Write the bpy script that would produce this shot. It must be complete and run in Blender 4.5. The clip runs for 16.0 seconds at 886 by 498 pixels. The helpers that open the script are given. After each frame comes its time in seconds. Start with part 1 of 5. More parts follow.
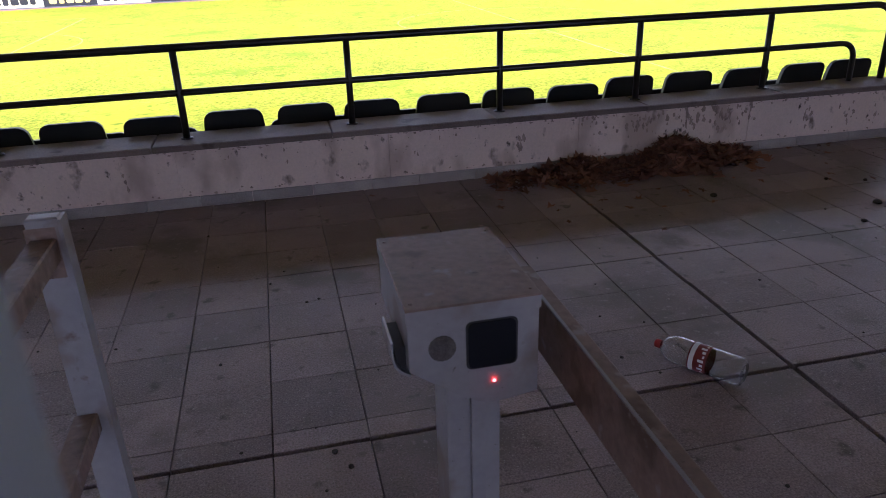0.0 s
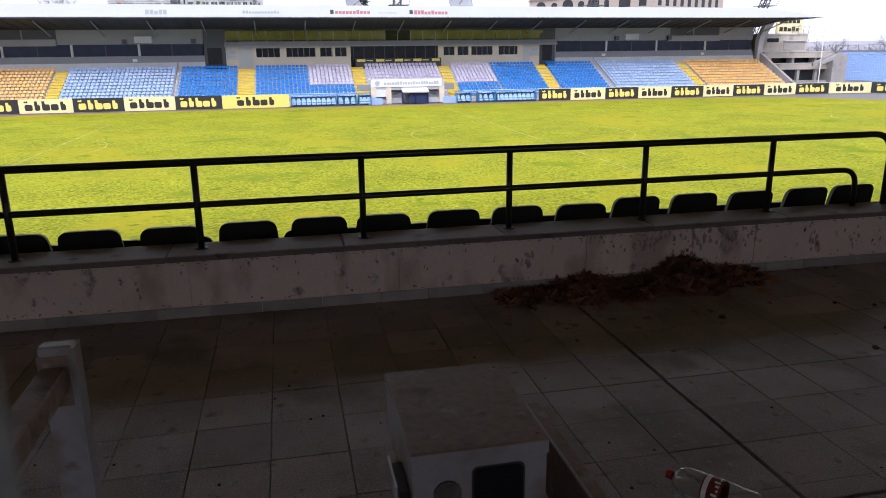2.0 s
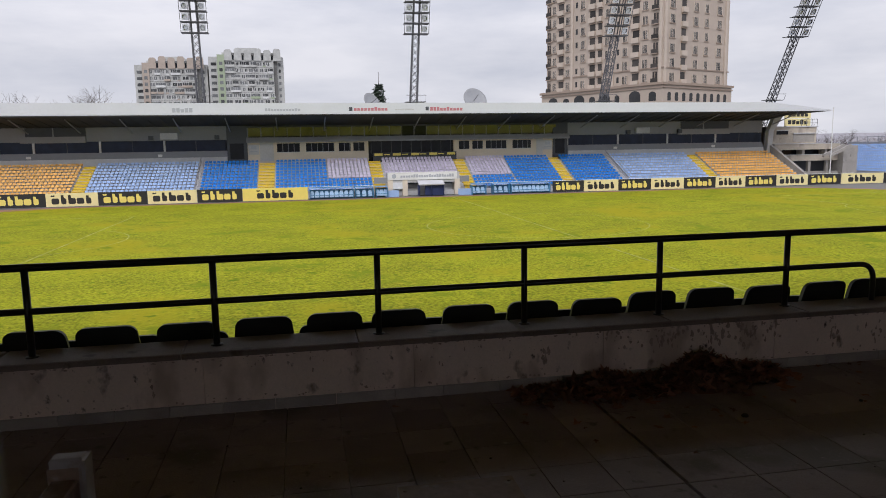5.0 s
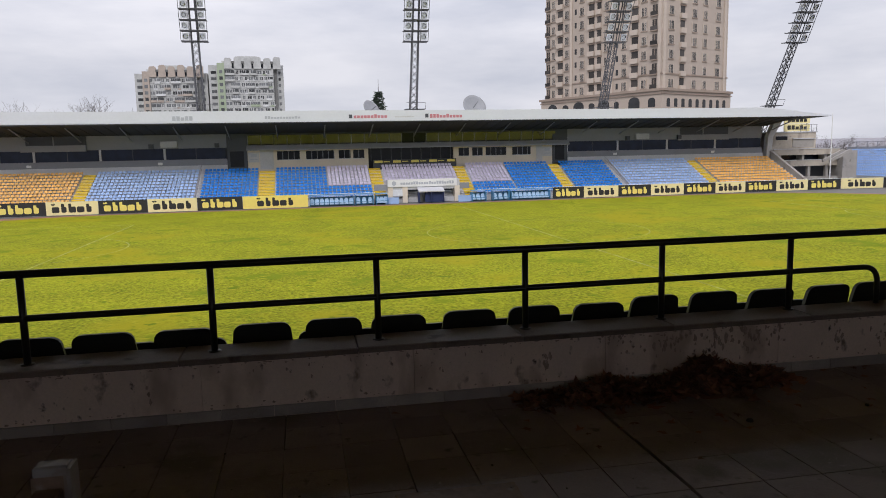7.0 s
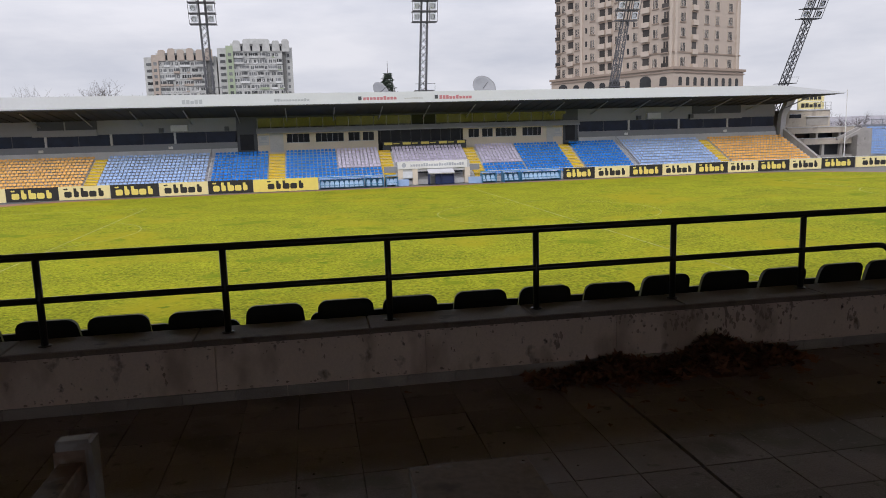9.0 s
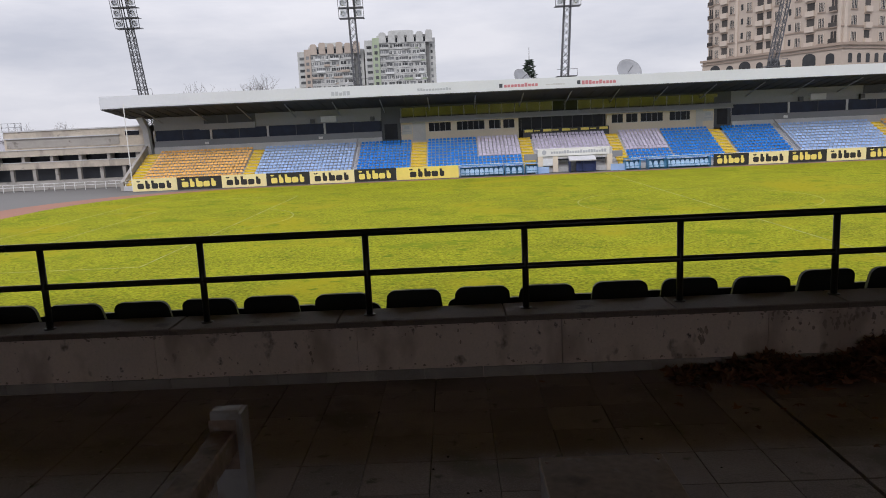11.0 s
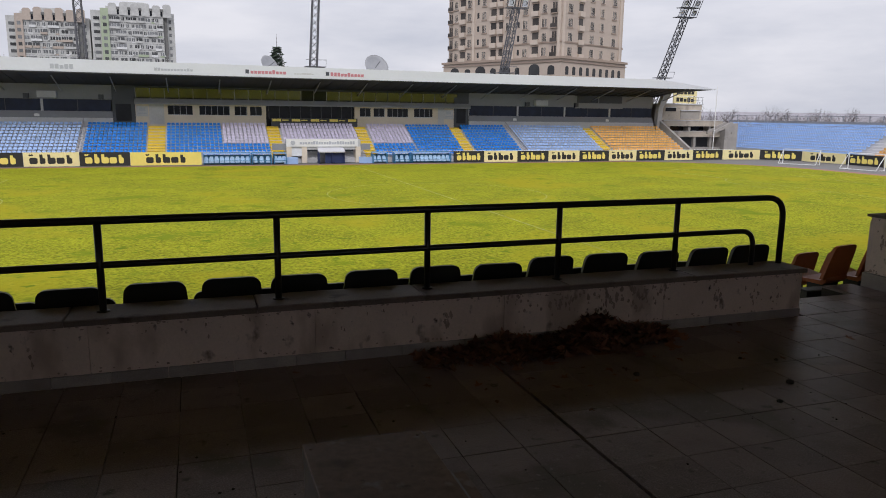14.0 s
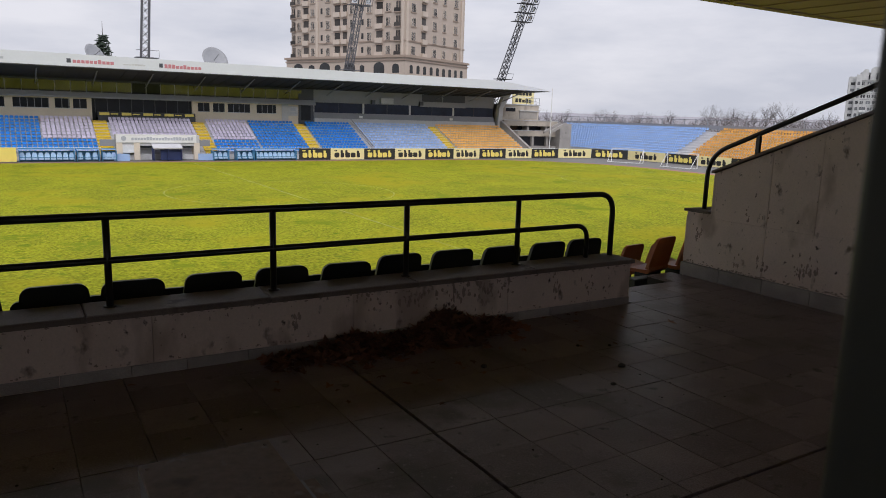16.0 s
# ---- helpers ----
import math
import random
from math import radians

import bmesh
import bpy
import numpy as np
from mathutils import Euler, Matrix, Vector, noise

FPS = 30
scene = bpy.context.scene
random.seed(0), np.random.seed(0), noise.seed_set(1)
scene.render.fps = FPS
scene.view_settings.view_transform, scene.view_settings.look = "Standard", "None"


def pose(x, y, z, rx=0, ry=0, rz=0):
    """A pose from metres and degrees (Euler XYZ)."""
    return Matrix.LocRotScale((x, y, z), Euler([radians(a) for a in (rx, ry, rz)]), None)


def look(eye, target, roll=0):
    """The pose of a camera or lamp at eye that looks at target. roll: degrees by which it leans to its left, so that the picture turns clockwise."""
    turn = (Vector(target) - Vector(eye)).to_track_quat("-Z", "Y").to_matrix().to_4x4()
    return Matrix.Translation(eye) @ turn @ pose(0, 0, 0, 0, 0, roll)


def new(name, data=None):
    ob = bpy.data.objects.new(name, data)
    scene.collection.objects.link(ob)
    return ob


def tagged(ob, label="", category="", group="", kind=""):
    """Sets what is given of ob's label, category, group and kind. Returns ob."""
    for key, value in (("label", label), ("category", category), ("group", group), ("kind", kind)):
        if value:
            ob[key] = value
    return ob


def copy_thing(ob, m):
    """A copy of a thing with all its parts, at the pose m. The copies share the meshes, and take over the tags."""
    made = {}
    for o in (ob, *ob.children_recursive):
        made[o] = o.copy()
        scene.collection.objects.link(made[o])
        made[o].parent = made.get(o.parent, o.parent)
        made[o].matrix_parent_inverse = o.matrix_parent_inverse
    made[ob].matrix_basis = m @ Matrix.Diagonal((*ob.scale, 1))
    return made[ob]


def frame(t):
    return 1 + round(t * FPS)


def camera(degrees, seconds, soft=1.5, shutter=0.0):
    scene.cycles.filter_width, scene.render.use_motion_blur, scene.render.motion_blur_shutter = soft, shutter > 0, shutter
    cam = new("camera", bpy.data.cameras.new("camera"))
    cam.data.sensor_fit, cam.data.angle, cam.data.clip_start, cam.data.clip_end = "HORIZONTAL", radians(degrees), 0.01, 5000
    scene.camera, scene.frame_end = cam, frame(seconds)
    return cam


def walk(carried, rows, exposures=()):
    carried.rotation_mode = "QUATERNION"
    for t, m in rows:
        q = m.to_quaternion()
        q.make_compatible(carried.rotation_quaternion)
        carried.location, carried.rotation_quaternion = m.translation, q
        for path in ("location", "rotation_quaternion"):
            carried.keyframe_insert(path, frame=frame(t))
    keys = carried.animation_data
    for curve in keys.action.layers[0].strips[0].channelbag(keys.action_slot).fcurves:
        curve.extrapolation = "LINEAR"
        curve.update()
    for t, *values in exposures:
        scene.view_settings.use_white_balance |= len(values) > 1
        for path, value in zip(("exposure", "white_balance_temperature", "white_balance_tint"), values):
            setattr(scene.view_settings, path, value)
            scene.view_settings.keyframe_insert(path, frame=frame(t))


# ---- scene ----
cam = camera(63.0, 16.0, soft=0.9)
PATH = [
    (0, (0.3325, -0.1111, 1.4450), (0.7320, 1.6759, 0.6430), -1.80),
    (0.5, (0.3250, -0.1099, 1.4630), (0.7470, 1.7161, 0.7620), -1.20),
    (1, (0.3270, -0.1132, 1.4770), (0.7480, 1.7338, 0.8340), -0.80),
    (1.5, (0.3310, -0.1126, 1.4920), (0.7400, 1.7544, 0.9050), -0.60),
    (2, (0.3320, -0.1090, 1.5020), (0.7370, 1.7780, 0.9750), -0.60),
    (2.5, (0.3320, -0.1093, 1.5090), (0.7240, 1.7907, 1.0230), -0.60),
    (3, (0.3340, -0.1120, 1.5170), (0.7170, 1.8000, 1.0740), -0.60),
    (3.5, (0.3350, -0.1102, 1.5190), (0.7140, 1.8108, 1.1120), -0.60),
    (4, (0.3330, -0.1135, 1.5280), (0.7060, 1.8145, 1.1520), -0.60),
    (4.5, (0.3320, -0.1147, 1.5340), (0.7060, 1.8253, 1.2210), -0.60),
    (4.7, (0.3330, -0.1156, 1.5400), (0.7090, 1.8264, 1.2470), -0.80),
    (7, (0.3450, -0.0720, 1.5170), (0.7210, 1.8740, 1.2530), -1.20),
    (7.5, (0.3490, -0.0741, 1.5190), (0.7240, 1.8709, 1.2450), -1.30),
    (8, (0.3440, -0.0801, 1.5150), (0.7190, 1.8639, 1.2300), -1.30),
    (8.5, (0.3440, -0.0789, 1.5130), (0.7150, 1.8621, 1.2080), -1.40),
    (9, (0.3410, -0.0828, 1.5100), (0.6860, 1.8622, 1.1970), -1.70),
    (9.5, (0.3460, -0.0849, 1.5140), (0.5620, 1.8781, 1.1980), -2.40),
    (9.7, (0.3610, -0.0780, 1.5160), (0.5180, 1.8910, 1.1990), -2.80),
    (10.2, (0.3590, -0.0780, 1.5132), (0.3804, 1.8923, 1.1905), -2.85),
    (10.8, (0.3550, -0.0780, 1.5105), (0.3047, 1.8874, 1.1820), -2.70),
    (11.35, (0.3450, -0.0780, 1.5074), (0.3651, 1.8823, 1.1725), -2.42),
    (11.8, (0.3360, -0.0780, 1.5050), (0.4630, 1.8736, 1.1650), -2.20),
    (12, (0.3330, -0.0780, 1.5010), (0.5350, 1.8810, 1.1560), -1.70),
    (12.5, (0.3350, -0.0768, 1.4970), (0.6640, 1.8642, 1.1460), -1.10),
    (13, (0.3300, -0.0786, 1.5020), (0.7640, 1.8404, 1.1440), -0.40),
    (13.5, (0.3290, -0.0747, 1.5010), (0.8710, 1.8163, 1.1370), 0.30),
    (14, (0.3290, -0.0735, 1.4990), (0.9660, 1.7865, 1.1320), 0.70),
    (14.5, (0.3290, -0.0720, 1.5030), (1.0330, 1.7630, 1.1340), 0.80),
    (15, (0.3240, -0.0744, 1.5020), (1.0970, 1.7326, 1.1320), 1.25),
    (15.5, (0.3260, -0.0723, 1.5020), (1.2140, 1.6817, 1.1320), 1.85),
    (16, (0.3370, -0.0642, 1.5020), (1.3510, 1.6208, 1.1370), 1.65),
]
EXPOSURES = [(0.0, 1.85, 5250, 26), (1.0, 1.42, 5500, 23), (2.0, 0.76, 6000, 17), (3.0, 0.3, 6400, 14), (4.5, 0.03, 6500, 12.5), (16.0, 0.03, 6500, 12.5)]
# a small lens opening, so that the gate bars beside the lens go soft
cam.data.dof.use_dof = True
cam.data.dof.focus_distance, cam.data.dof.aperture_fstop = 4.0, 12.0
walk(cam, [(t, look(eye, target, roll)) for t, eye, target, roll in PATH], EXPOSURES)

# ---- world, sun ----
world = bpy.data.worlds.new("overcast_sky")
scene.world = world
world.use_nodes = True
wt = world.node_tree
wt.nodes.clear()


def wnode(kind, **kw):
    n = wt.nodes.new(kind)
    for k, v in kw.items():
        n.inputs[k].default_value = v
    return n


SUN_EL, SUN_AZ = radians(42), radians(200)
sky = wt.nodes.new("ShaderNodeTexSky")
sky.sky_type = "NISHITA"
sky.sun_disc = False
sky.sun_elevation, sky.sun_rotation = SUN_EL, SUN_AZ
coord = wt.nodes.new("ShaderNodeTexCoord")
split = wt.nodes.new("ShaderNodeSeparateXYZ")
wt.links.new(coord.outputs["Generated"], split.inputs[0])
stretch = wt.nodes.new("ShaderNodeMapping")
stretch.inputs["Scale"].default_value = (1.6, 1.6, 6.5)
wt.links.new(coord.outputs["Generated"], stretch.inputs[0])
cloud = wnode("ShaderNodeTexNoise", Scale=2.1, Detail=7.0, Roughness=0.55)
wt.links.new(stretch.outputs[0], cloud.inputs["Vector"])
ramp = wt.nodes.new("ShaderNodeValToRGB")
ramp.color_ramp.elements[0].position, ramp.color_ramp.elements[1].position = 0.34, 0.66
ramp.color_ramp.elements[0].color = (0.60, 0.63, 0.72, 1)
ramp.color_ramp.elements[1].color = (0.84, 0.85, 0.91, 1)
wt.links.new(cloud.outputs[0], ramp.inputs[0])
# an overcast sky is brighter overhead than near the horizon
rise = wt.nodes.new("ShaderNodeMapRange")
rise.inputs["From Min"].default_value, rise.inputs["From Max"].default_value = 0.12, 1.0
rise.inputs["To Min"].default_value, rise.inputs["To Max"].default_value = 1.0, 2.3
wt.links.new(split.outputs["Z"], rise.inputs[0])
lift = wt.nodes.new("ShaderNodeVectorMath")
lift.operation = "SCALE"
wt.links.new(ramp.outputs[0], lift.inputs[0])
wt.links.new(rise.outputs[0], lift.inputs["Scale"])
back_sky = wnode("ShaderNodeBackground", Strength=0.05)
back_cloud = wnode("ShaderNodeBackground", Strength=0.95)
wt.links.new(sky.outputs[0], back_sky.inputs[0])
wt.links.new(lift.outputs[0], back_cloud.inputs[0])
mixed = wt.nodes.new("ShaderNodeMixShader")
mixed.inputs[0].default_value = 0.93
wt.links.new(back_sky.outputs[0], mixed.inputs[1])
wt.links.new(back_cloud.outputs[0], mixed.inputs[2])
wout = wt.nodes.new("ShaderNodeOutputWorld")
wt.links.new(mixed.outputs[0], wout.inputs[0])

sun = new("sun", bpy.data.lights.new("sun", "SUN"))
sun.data.energy, sun.data.angle, sun.data.color = 1.2, radians(14), (1.0, 0.97, 0.92)
sun.matrix_world = look((0, 0, 60), (-30 * math.sin(SUN_AZ), -30 * math.cos(SUN_AZ), 60 - 30 * math.tan(SUN_EL)))


# ---- materials ----
def material(name, color, rough=0.7, metal=0.0, vary=0.25, grain=40.0, blotch=2.0, bump=0.15, spots=None, island=0.0, piece=0.0,
             transmit=0.0, spec=0.5, fleck=1.0):
    """A surface with grain and blotches at real size; spots: (colour, scale, threshold) for stains."""
    m = bpy.data.materials.new(name)
    m.use_nodes = True
    t = m.node_tree
    p = t.nodes["Principled BSDF"]
    g = t.nodes.new("ShaderNodeNewGeometry")
    base = g.outputs["Position"]

    def noise_at(scale, detail=5.0, squash=None):
        n = t.nodes.new("ShaderNodeTexNoise")
        n.inputs["Scale"].default_value, n.inputs["Detail"].default_value = scale, detail
        if squash:
            sq = t.nodes.new("ShaderNodeVectorMath")
            sq.operation = "MULTIPLY"
            sq.inputs[1].default_value = squash
            t.links.new(base, sq.inputs[0])
            t.links.new(sq.outputs[0], n.inputs["Vector"])
        else:
            t.links.new(base, n.inputs["Vector"])
        return n.outputs[0]

    def math_node(op, a, b):
        n = t.nodes.new("ShaderNodeMath")
        n.operation = op
        for i, v in enumerate((a, b)):
            if isinstance(v, (int, float)):
                n.inputs[i].default_value = v
            else:
                t.links.new(v, n.inputs[i])
        return n.outputs[0]

    fine, broad = noise_at(grain, 3.0), noise_at(blotch, 6.0)
    f = math_node("ADD", math_node("MULTIPLY", math_node("SUBTRACT", fine, 0.5), vary * 1.6 * fleck), math_node("MULTIPLY", math_node("SUBTRACT", broad, 0.5), vary * 2.2))
    f = math_node("ADD", f, 1.0)
    if island:
        f = math_node("MULTIPLY", f, math_node("ADD", math_node("MULTIPLY", g.outputs["Random Per Island"], island), 1.0 - island / 2))
    if piece:
        info = t.nodes.new("ShaderNodeObjectInfo")
        f = math_node("MULTIPLY", f, math_node("ADD", math_node("MULTIPLY", info.outputs["Random"], piece), 1.0 - piece / 2))
    sc = t.nodes.new("ShaderNodeVectorMath")
    sc.operation = "SCALE"
    sc.inputs[0].default_value = color
    t.links.new(f, sc.inputs["Scale"])
    out = sc.outputs[0]
    for c, scale, edge, *squash in (spots or ()):
        r = t.nodes.new("ShaderNodeMapRange")
        r.inputs["From Min"].default_value, r.inputs["From Max"].default_value = edge, edge + 0.1
        t.links.new(noise_at(scale, 4.0, *squash), r.inputs[0])
        mx = t.nodes.new("ShaderNodeMix")
        mx.data_type = "RGBA"
        t.links.new(r.outputs[0], mx.inputs[0])
        t.links.new(out, mx.inputs[6])
        mx.inputs[7].default_value = (*c, 1)
        out = mx.outputs[2]
    t.links.new(out, p.inputs["Base Color"])
    rr = math_node("ADD", math_node("MULTIPLY", math_node("SUBTRACT", broad, 0.5), 0.3), rough)
    t.links.new(rr, p.inputs["Roughness"])
    p.inputs["Metallic"].default_value = metal
    p.inputs["Transmission Weight"].default_value = transmit
    p.inputs["Specular IOR Level"].default_value = spec
    if bump:
        b = t.nodes.new("ShaderNodeBump")
        b.inputs["Strength"].default_value, b.inputs["Distance"].default_value = bump, 0.3 / grain
        t.links.new(fine, b.inputs["Height"])
        t.links.new(b.outputs[0], p.inputs["Normal"])
    return m


TILE = material("terrazzo_tile", (0.265, 0.212, 0.214), 0.45, vary=0.42, grain=150, blotch=3.4, bump=0.35, piece=0.42, fleck=2.6, spec=0.4,
                spots=(((0.10, 0.085, 0.08), 11.0, 0.62), ((0.165, 0.14, 0.13), 1.9, 0.55), ((0.34, 0.29, 0.28), 30.0, 0.62), ((0.47, 0.44, 0.43), 170.0, 0.62), ((0.07, 0.06, 0.055), 55.0, 0.70)))
JOINT = material("dirty_joint", (0.05, 0.045, 0.04), 0.9, vary=0.4, grain=60)
PAINT_WALL = material("aged_cream_plaster", (0.72, 0.605, 0.54), 0.75, vary=0.14, grain=70, blotch=2.5, bump=0.2,
                      spots=(((0.50, 0.40, 0.34), 3.0, 0.57, (1, 1, 0.5)), ((0.20, 0.15, 0.12), 9.0, 0.645, (1, 1, 0.7)), ((0.07, 0.05, 0.045), 21.0, 0.655, (1, 1, 0.8)), ((0.12, 0.09, 0.07), 60.0, 0.69)))
PLINTH = material("speckled_terrazzo_plinth", (0.34, 0.31, 0.29), 0.6, vary=0.5, grain=180, blotch=4, bump=0.2, piece=0.3)
CAPSTONE = material("weathered_capstone", (0.18, 0.145, 0.13), 0.62, spec=0.28, vary=0.4, grain=110, blotch=4.0, bump=0.25, piece=0.2,
                    spots=(((0.09, 0.07, 0.06), 6.0, 0.62),))
BLACK_RAIL = material("dark_painted_steel", (0.022, 0.020, 0.020), 0.34, vary=0.3, grain=90, bump=0.05)
BLACK_SEAT = material("dark_green_black_plastic", (0.010, 0.013, 0.012), 0.5, vary=0.25, grain=60, bump=0.03, piece=0.3)
ORANGE_SEAT = material("faded_orange_plastic", (0.42, 0.115, 0.022), 0.45, vary=0.15, grain=40, bump=0.03)
CONCRETE = material("grey_concrete", (0.33, 0.31, 0.29), 0.85, vary=0.3, grain=25, blotch=0.8, bump=0.3,
                    spots=(((0.17, 0.15, 0.14), 1.1, 0.62),))
SOFFIT = material("tan_soffit_paint", (0.30, 0.23, 0.16), 0.8, vary=0.15, grain=30, bump=0.1)
LEAF = material("dry_brown_leaf", (0.19, 0.088, 0.056), 0.75, vary=0.4, grain=80, bump=0.3, island=1.1)
GREY_STEEL = material("grey_painted_steel", (0.315, 0.305, 0.315), 0.42, vary=0.16, grain=60, blotch=9, bump=0.06,
                      spots=(((0.17, 0.12, 0.09), 22.0, 0.66), ((0.10, 0.08, 0.07), 90.0, 0.70), ((0.24, 0.20, 0.175), 7.0, 0.56)))
BLUE_GREY = material("smooth_blue_grey_paint", (0.36, 0.39, 0.44), 0.5, vary=0.08, grain=60, blotch=7, bump=0.02)
# gate paint again, darkened to stand for the unlit face of the right bar
SHADED_BAR = material("shaded_gate_bar_paint", (0.06, 0.066, 0.062), 0.5, vary=0.15, grain=60, blotch=7, bump=0.02)
RUSTY_STEEL = material("worn_rusty_steel", (0.235, 0.160, 0.125), 0.55, vary=0.5, grain=70, blotch=9, bump=0.15, spots=(((0.13, 0.08, 0.055), 9.0, 0.54), ((0.31, 0.26, 0.23), 26.0, 0.62), ((0.07, 0.045, 0.035), 60.0, 0.66)))
BOX_GLASS = material("blue_dark_box_glass", (0.012, 0.019, 0.042), 0.12, vary=0.6, grain=1.2, blotch=0.4, bump=0, spec=0.22)
DARK_GLASS = material("dark_window_glass", (0.012, 0.014, 0.020), 0.15, vary=0.5, grain=2.0, blotch=0.5, bump=0, spec=0.22)
GRILLE = material("dusty_sensor_mesh", (0.10, 0.088, 0.082), 0.6, vary=0.8, grain=500, blotch=60, bump=0.5)
GRASS = material("mown_grass", (0.214, 0.224, 0.013), 0.95, vary=0.34, grain=7.0, blotch=0.25, bump=0.5, spec=0.04, fleck=4.2,
                 spots=(((0.262, 0.238, 0.012), 0.12, 0.55), ((0.15, 0.185, 0.009), 0.33, 0.585), ((0.115, 0.155, 0.008), 2.3, 0.60), ((0.305, 0.278, 0.022), 3.4, 0.595, (0.6, 1.2, 1)),
                        ((0.10, 0.145, 0.007), 0.7, 0.66), ((0.32, 0.295, 0.06), 9.0, 0.67)))
LINE = material("worn_chalk_line", (0.262, 0.272, 0.045), 0.9, vary=0.7, grain=3.0, blotch=0.6, bump=0, spots=(((0.215, 0.22, 0.012), 0.8, 0.46),))
EARTH = material("grey_asphalt_ground", (0.14, 0.135, 0.13), 0.9, vary=0.2, grain=6, blotch=0.1)
TRACK = material("red_running_track", (0.27, 0.13, 0.09), 0.9, vary=0.2, grain=8, blotch=0.3)
STAND = material("pale_concrete_terrace", (0.50, 0.50, 0.52), 0.85, vary=0.2, grain=6, blotch=0.5, bump=0.15)
GREY_PANEL = material("grey_cladding_panel", (0.235, 0.24, 0.262), 0.6, vary=0.12, grain=5, blotch=0.6)
# slate cladding, and also the sheets that stand for shaded depth
DARK_PANEL = material("dark_slate_and_shade_panel", (0.055, 0.06, 0.075), 0.55, vary=0.2, grain=5, blotch=0.6)
BEIGE = material("beige_render_wall", (0.66, 0.58, 0.48), 0.85, vary=0.12, grain=6, blotch=0.5)
STAINED_BEIGE = material("stained_beige_concrete", (0.47, 0.415, 0.35), 0.85, vary=0.25, grain=5, blotch=0.5, spots=(((0.33, 0.29, 0.25), 0.5, 0.55, (1, 1, 0.4)), ((0.24, 0.21, 0.19), 1.5, 0.64)))
ROOF_WHITE = material("white_roof_sheet", (0.62, 0.64, 0.69), 0.6, vary=0.07, grain=3, blotch=0.25, bump=0)
# near-black, so the shade below the roof is part of the colour
ROOF_UNDER = material("shade_dark_roof_underside", (0.028, 0.028, 0.03), 0.8, vary=0.2, grain=3, blotch=0.4)
WHITE = material("white_paint", (0.72, 0.72, 0.72), 0.5, vary=0.08, grain=10)
S_ORANGE = material("orange_seat_plastic", (0.72, 0.39, 0.085), 0.55, vary=0.12, grain=4, blotch=0.4, bump=0, island=0.35)
S_PALE = material("pale_blue_seat_plastic", (0.32, 0.45, 0.70), 0.55, spec=0.3, vary=0.1, grain=4, blotch=0.4, bump=0, island=0.3)
S_SKY = material("sky_blue_seat_plastic", (0.33, 0.50, 0.80), 0.55, vary=0.1, grain=4, blotch=0.4, bump=0, island=0.08)
S_BLUE = material("royal_blue_seat_plastic", (0.004, 0.185, 0.60), 0.55, spec=0.25, vary=0.1, grain=4, blotch=0.4, bump=0, island=0.35)
S_LILAC = material("white_lilac_seat_plastic", (0.47, 0.43, 0.55), 0.5, vary=0.1, grain=4, blotch=0.4, bump=0, island=0.3)
YELLOW = material("yellow_step_paint", (0.72, 0.52, 0.03), 0.7, vary=0.2, grain=8, blotch=1.0)
WORN_YELLOW = material("dirty_yellow_riser", (0.42, 0.30, 0.06), 0.8, vary=0.5, grain=5, blotch=1.3, spots=(((0.30, 0.27, 0.22), 1.6, 0.52),))
AD_YELLOW = material("yellow_board_vinyl", (0.80, 0.66, 0.16), 0.5, vary=0.06, grain=3, bump=0)
AD_PALE = material("pale_yellow_board_vinyl", (0.80, 0.70, 0.36), 0.5, vary=0.06, grain=3, bump=0)
AD_BLACK = material("black_board_vinyl", (0.02, 0.02, 0.02), 0.5, vary=0.15, grain=3, bump=0)
RED_PRINT = material("red_print", (0.50, 0.19, 0.22), 0.6, vary=0.1, grain=5, bump=0)
GREY_PRINT = material("faded_grey_print", (0.40, 0.42, 0.47), 0.6, vary=0.1, grain=5, bump=0)
DUGOUT_BLUE = material("blue_dugout_panel", (0.05, 0.20, 0.36), 0.4, vary=0.15, grain=5, bump=0)
NAVY = material("navy_awning_fabric", (0.018, 0.03, 0.10), 0.7, vary=0.15, grain=6, bump=0)
MAST = material("galvanised_mast_steel", (0.10, 0.10, 0.105), 0.5, metal=0.3, vary=0.2, grain=4)
LAMP_GLASS = material("lamp_glass", (0.68, 0.70, 0.74), 0.25, vary=0.1, grain=6, bump=0)
TOWER_GREY = material("grey_panel_block", (0.47, 0.475, 0.465), 0.85, vary=0.3, grain=1.2, blotch=0.2)
TOWER_GREEN = material("green_painted_panel", (0.36, 0.42, 0.30), 0.85, vary=0.1, grain=1.2, blotch=0.12)
TOWER_PEACH = material("peach_painted_panel", (0.42, 0.355, 0.305), 0.85, vary=0.2, grain=1.2, blotch=0.12)
HOTEL = material("sandstone_render", (0.46, 0.385, 0.325), 0.85, vary=0.08, grain=1.5, blotch=0.1)
HOTEL_DARK = material("brown_stone_trim", (0.33, 0.26, 0.21), 0.85, vary=0.1, grain=1.5, blotch=0.2)
WINDOW = material("window_pane", (0.035, 0.036, 0.038), 0.15, vary=0.4, grain=0.9, blotch=0.25, bump=0, island=1.4, spec=0.25)
BARK = material("grey_brown_bark", (0.105, 0.09, 0.085), 0.9, vary=0.3, grain=6)
# distance haze is mixed into the pale greys of far wood and scrub
FAR_WOOD = material("haze_paled_far_wood", (0.27, 0.26, 0.28), 0.95, vary=0.25, grain=0.2, blotch=0.02, bump=0)
SCRUB = material("haze_paled_scrub_twigs", (0.20, 0.18, 0.185), 0.95, vary=0.5, grain=0.5, blotch=0.05, bump=0)
CONIFER = material("dark_needles", (0.03, 0.045, 0.03), 0.9, vary=0.3, grain=3)
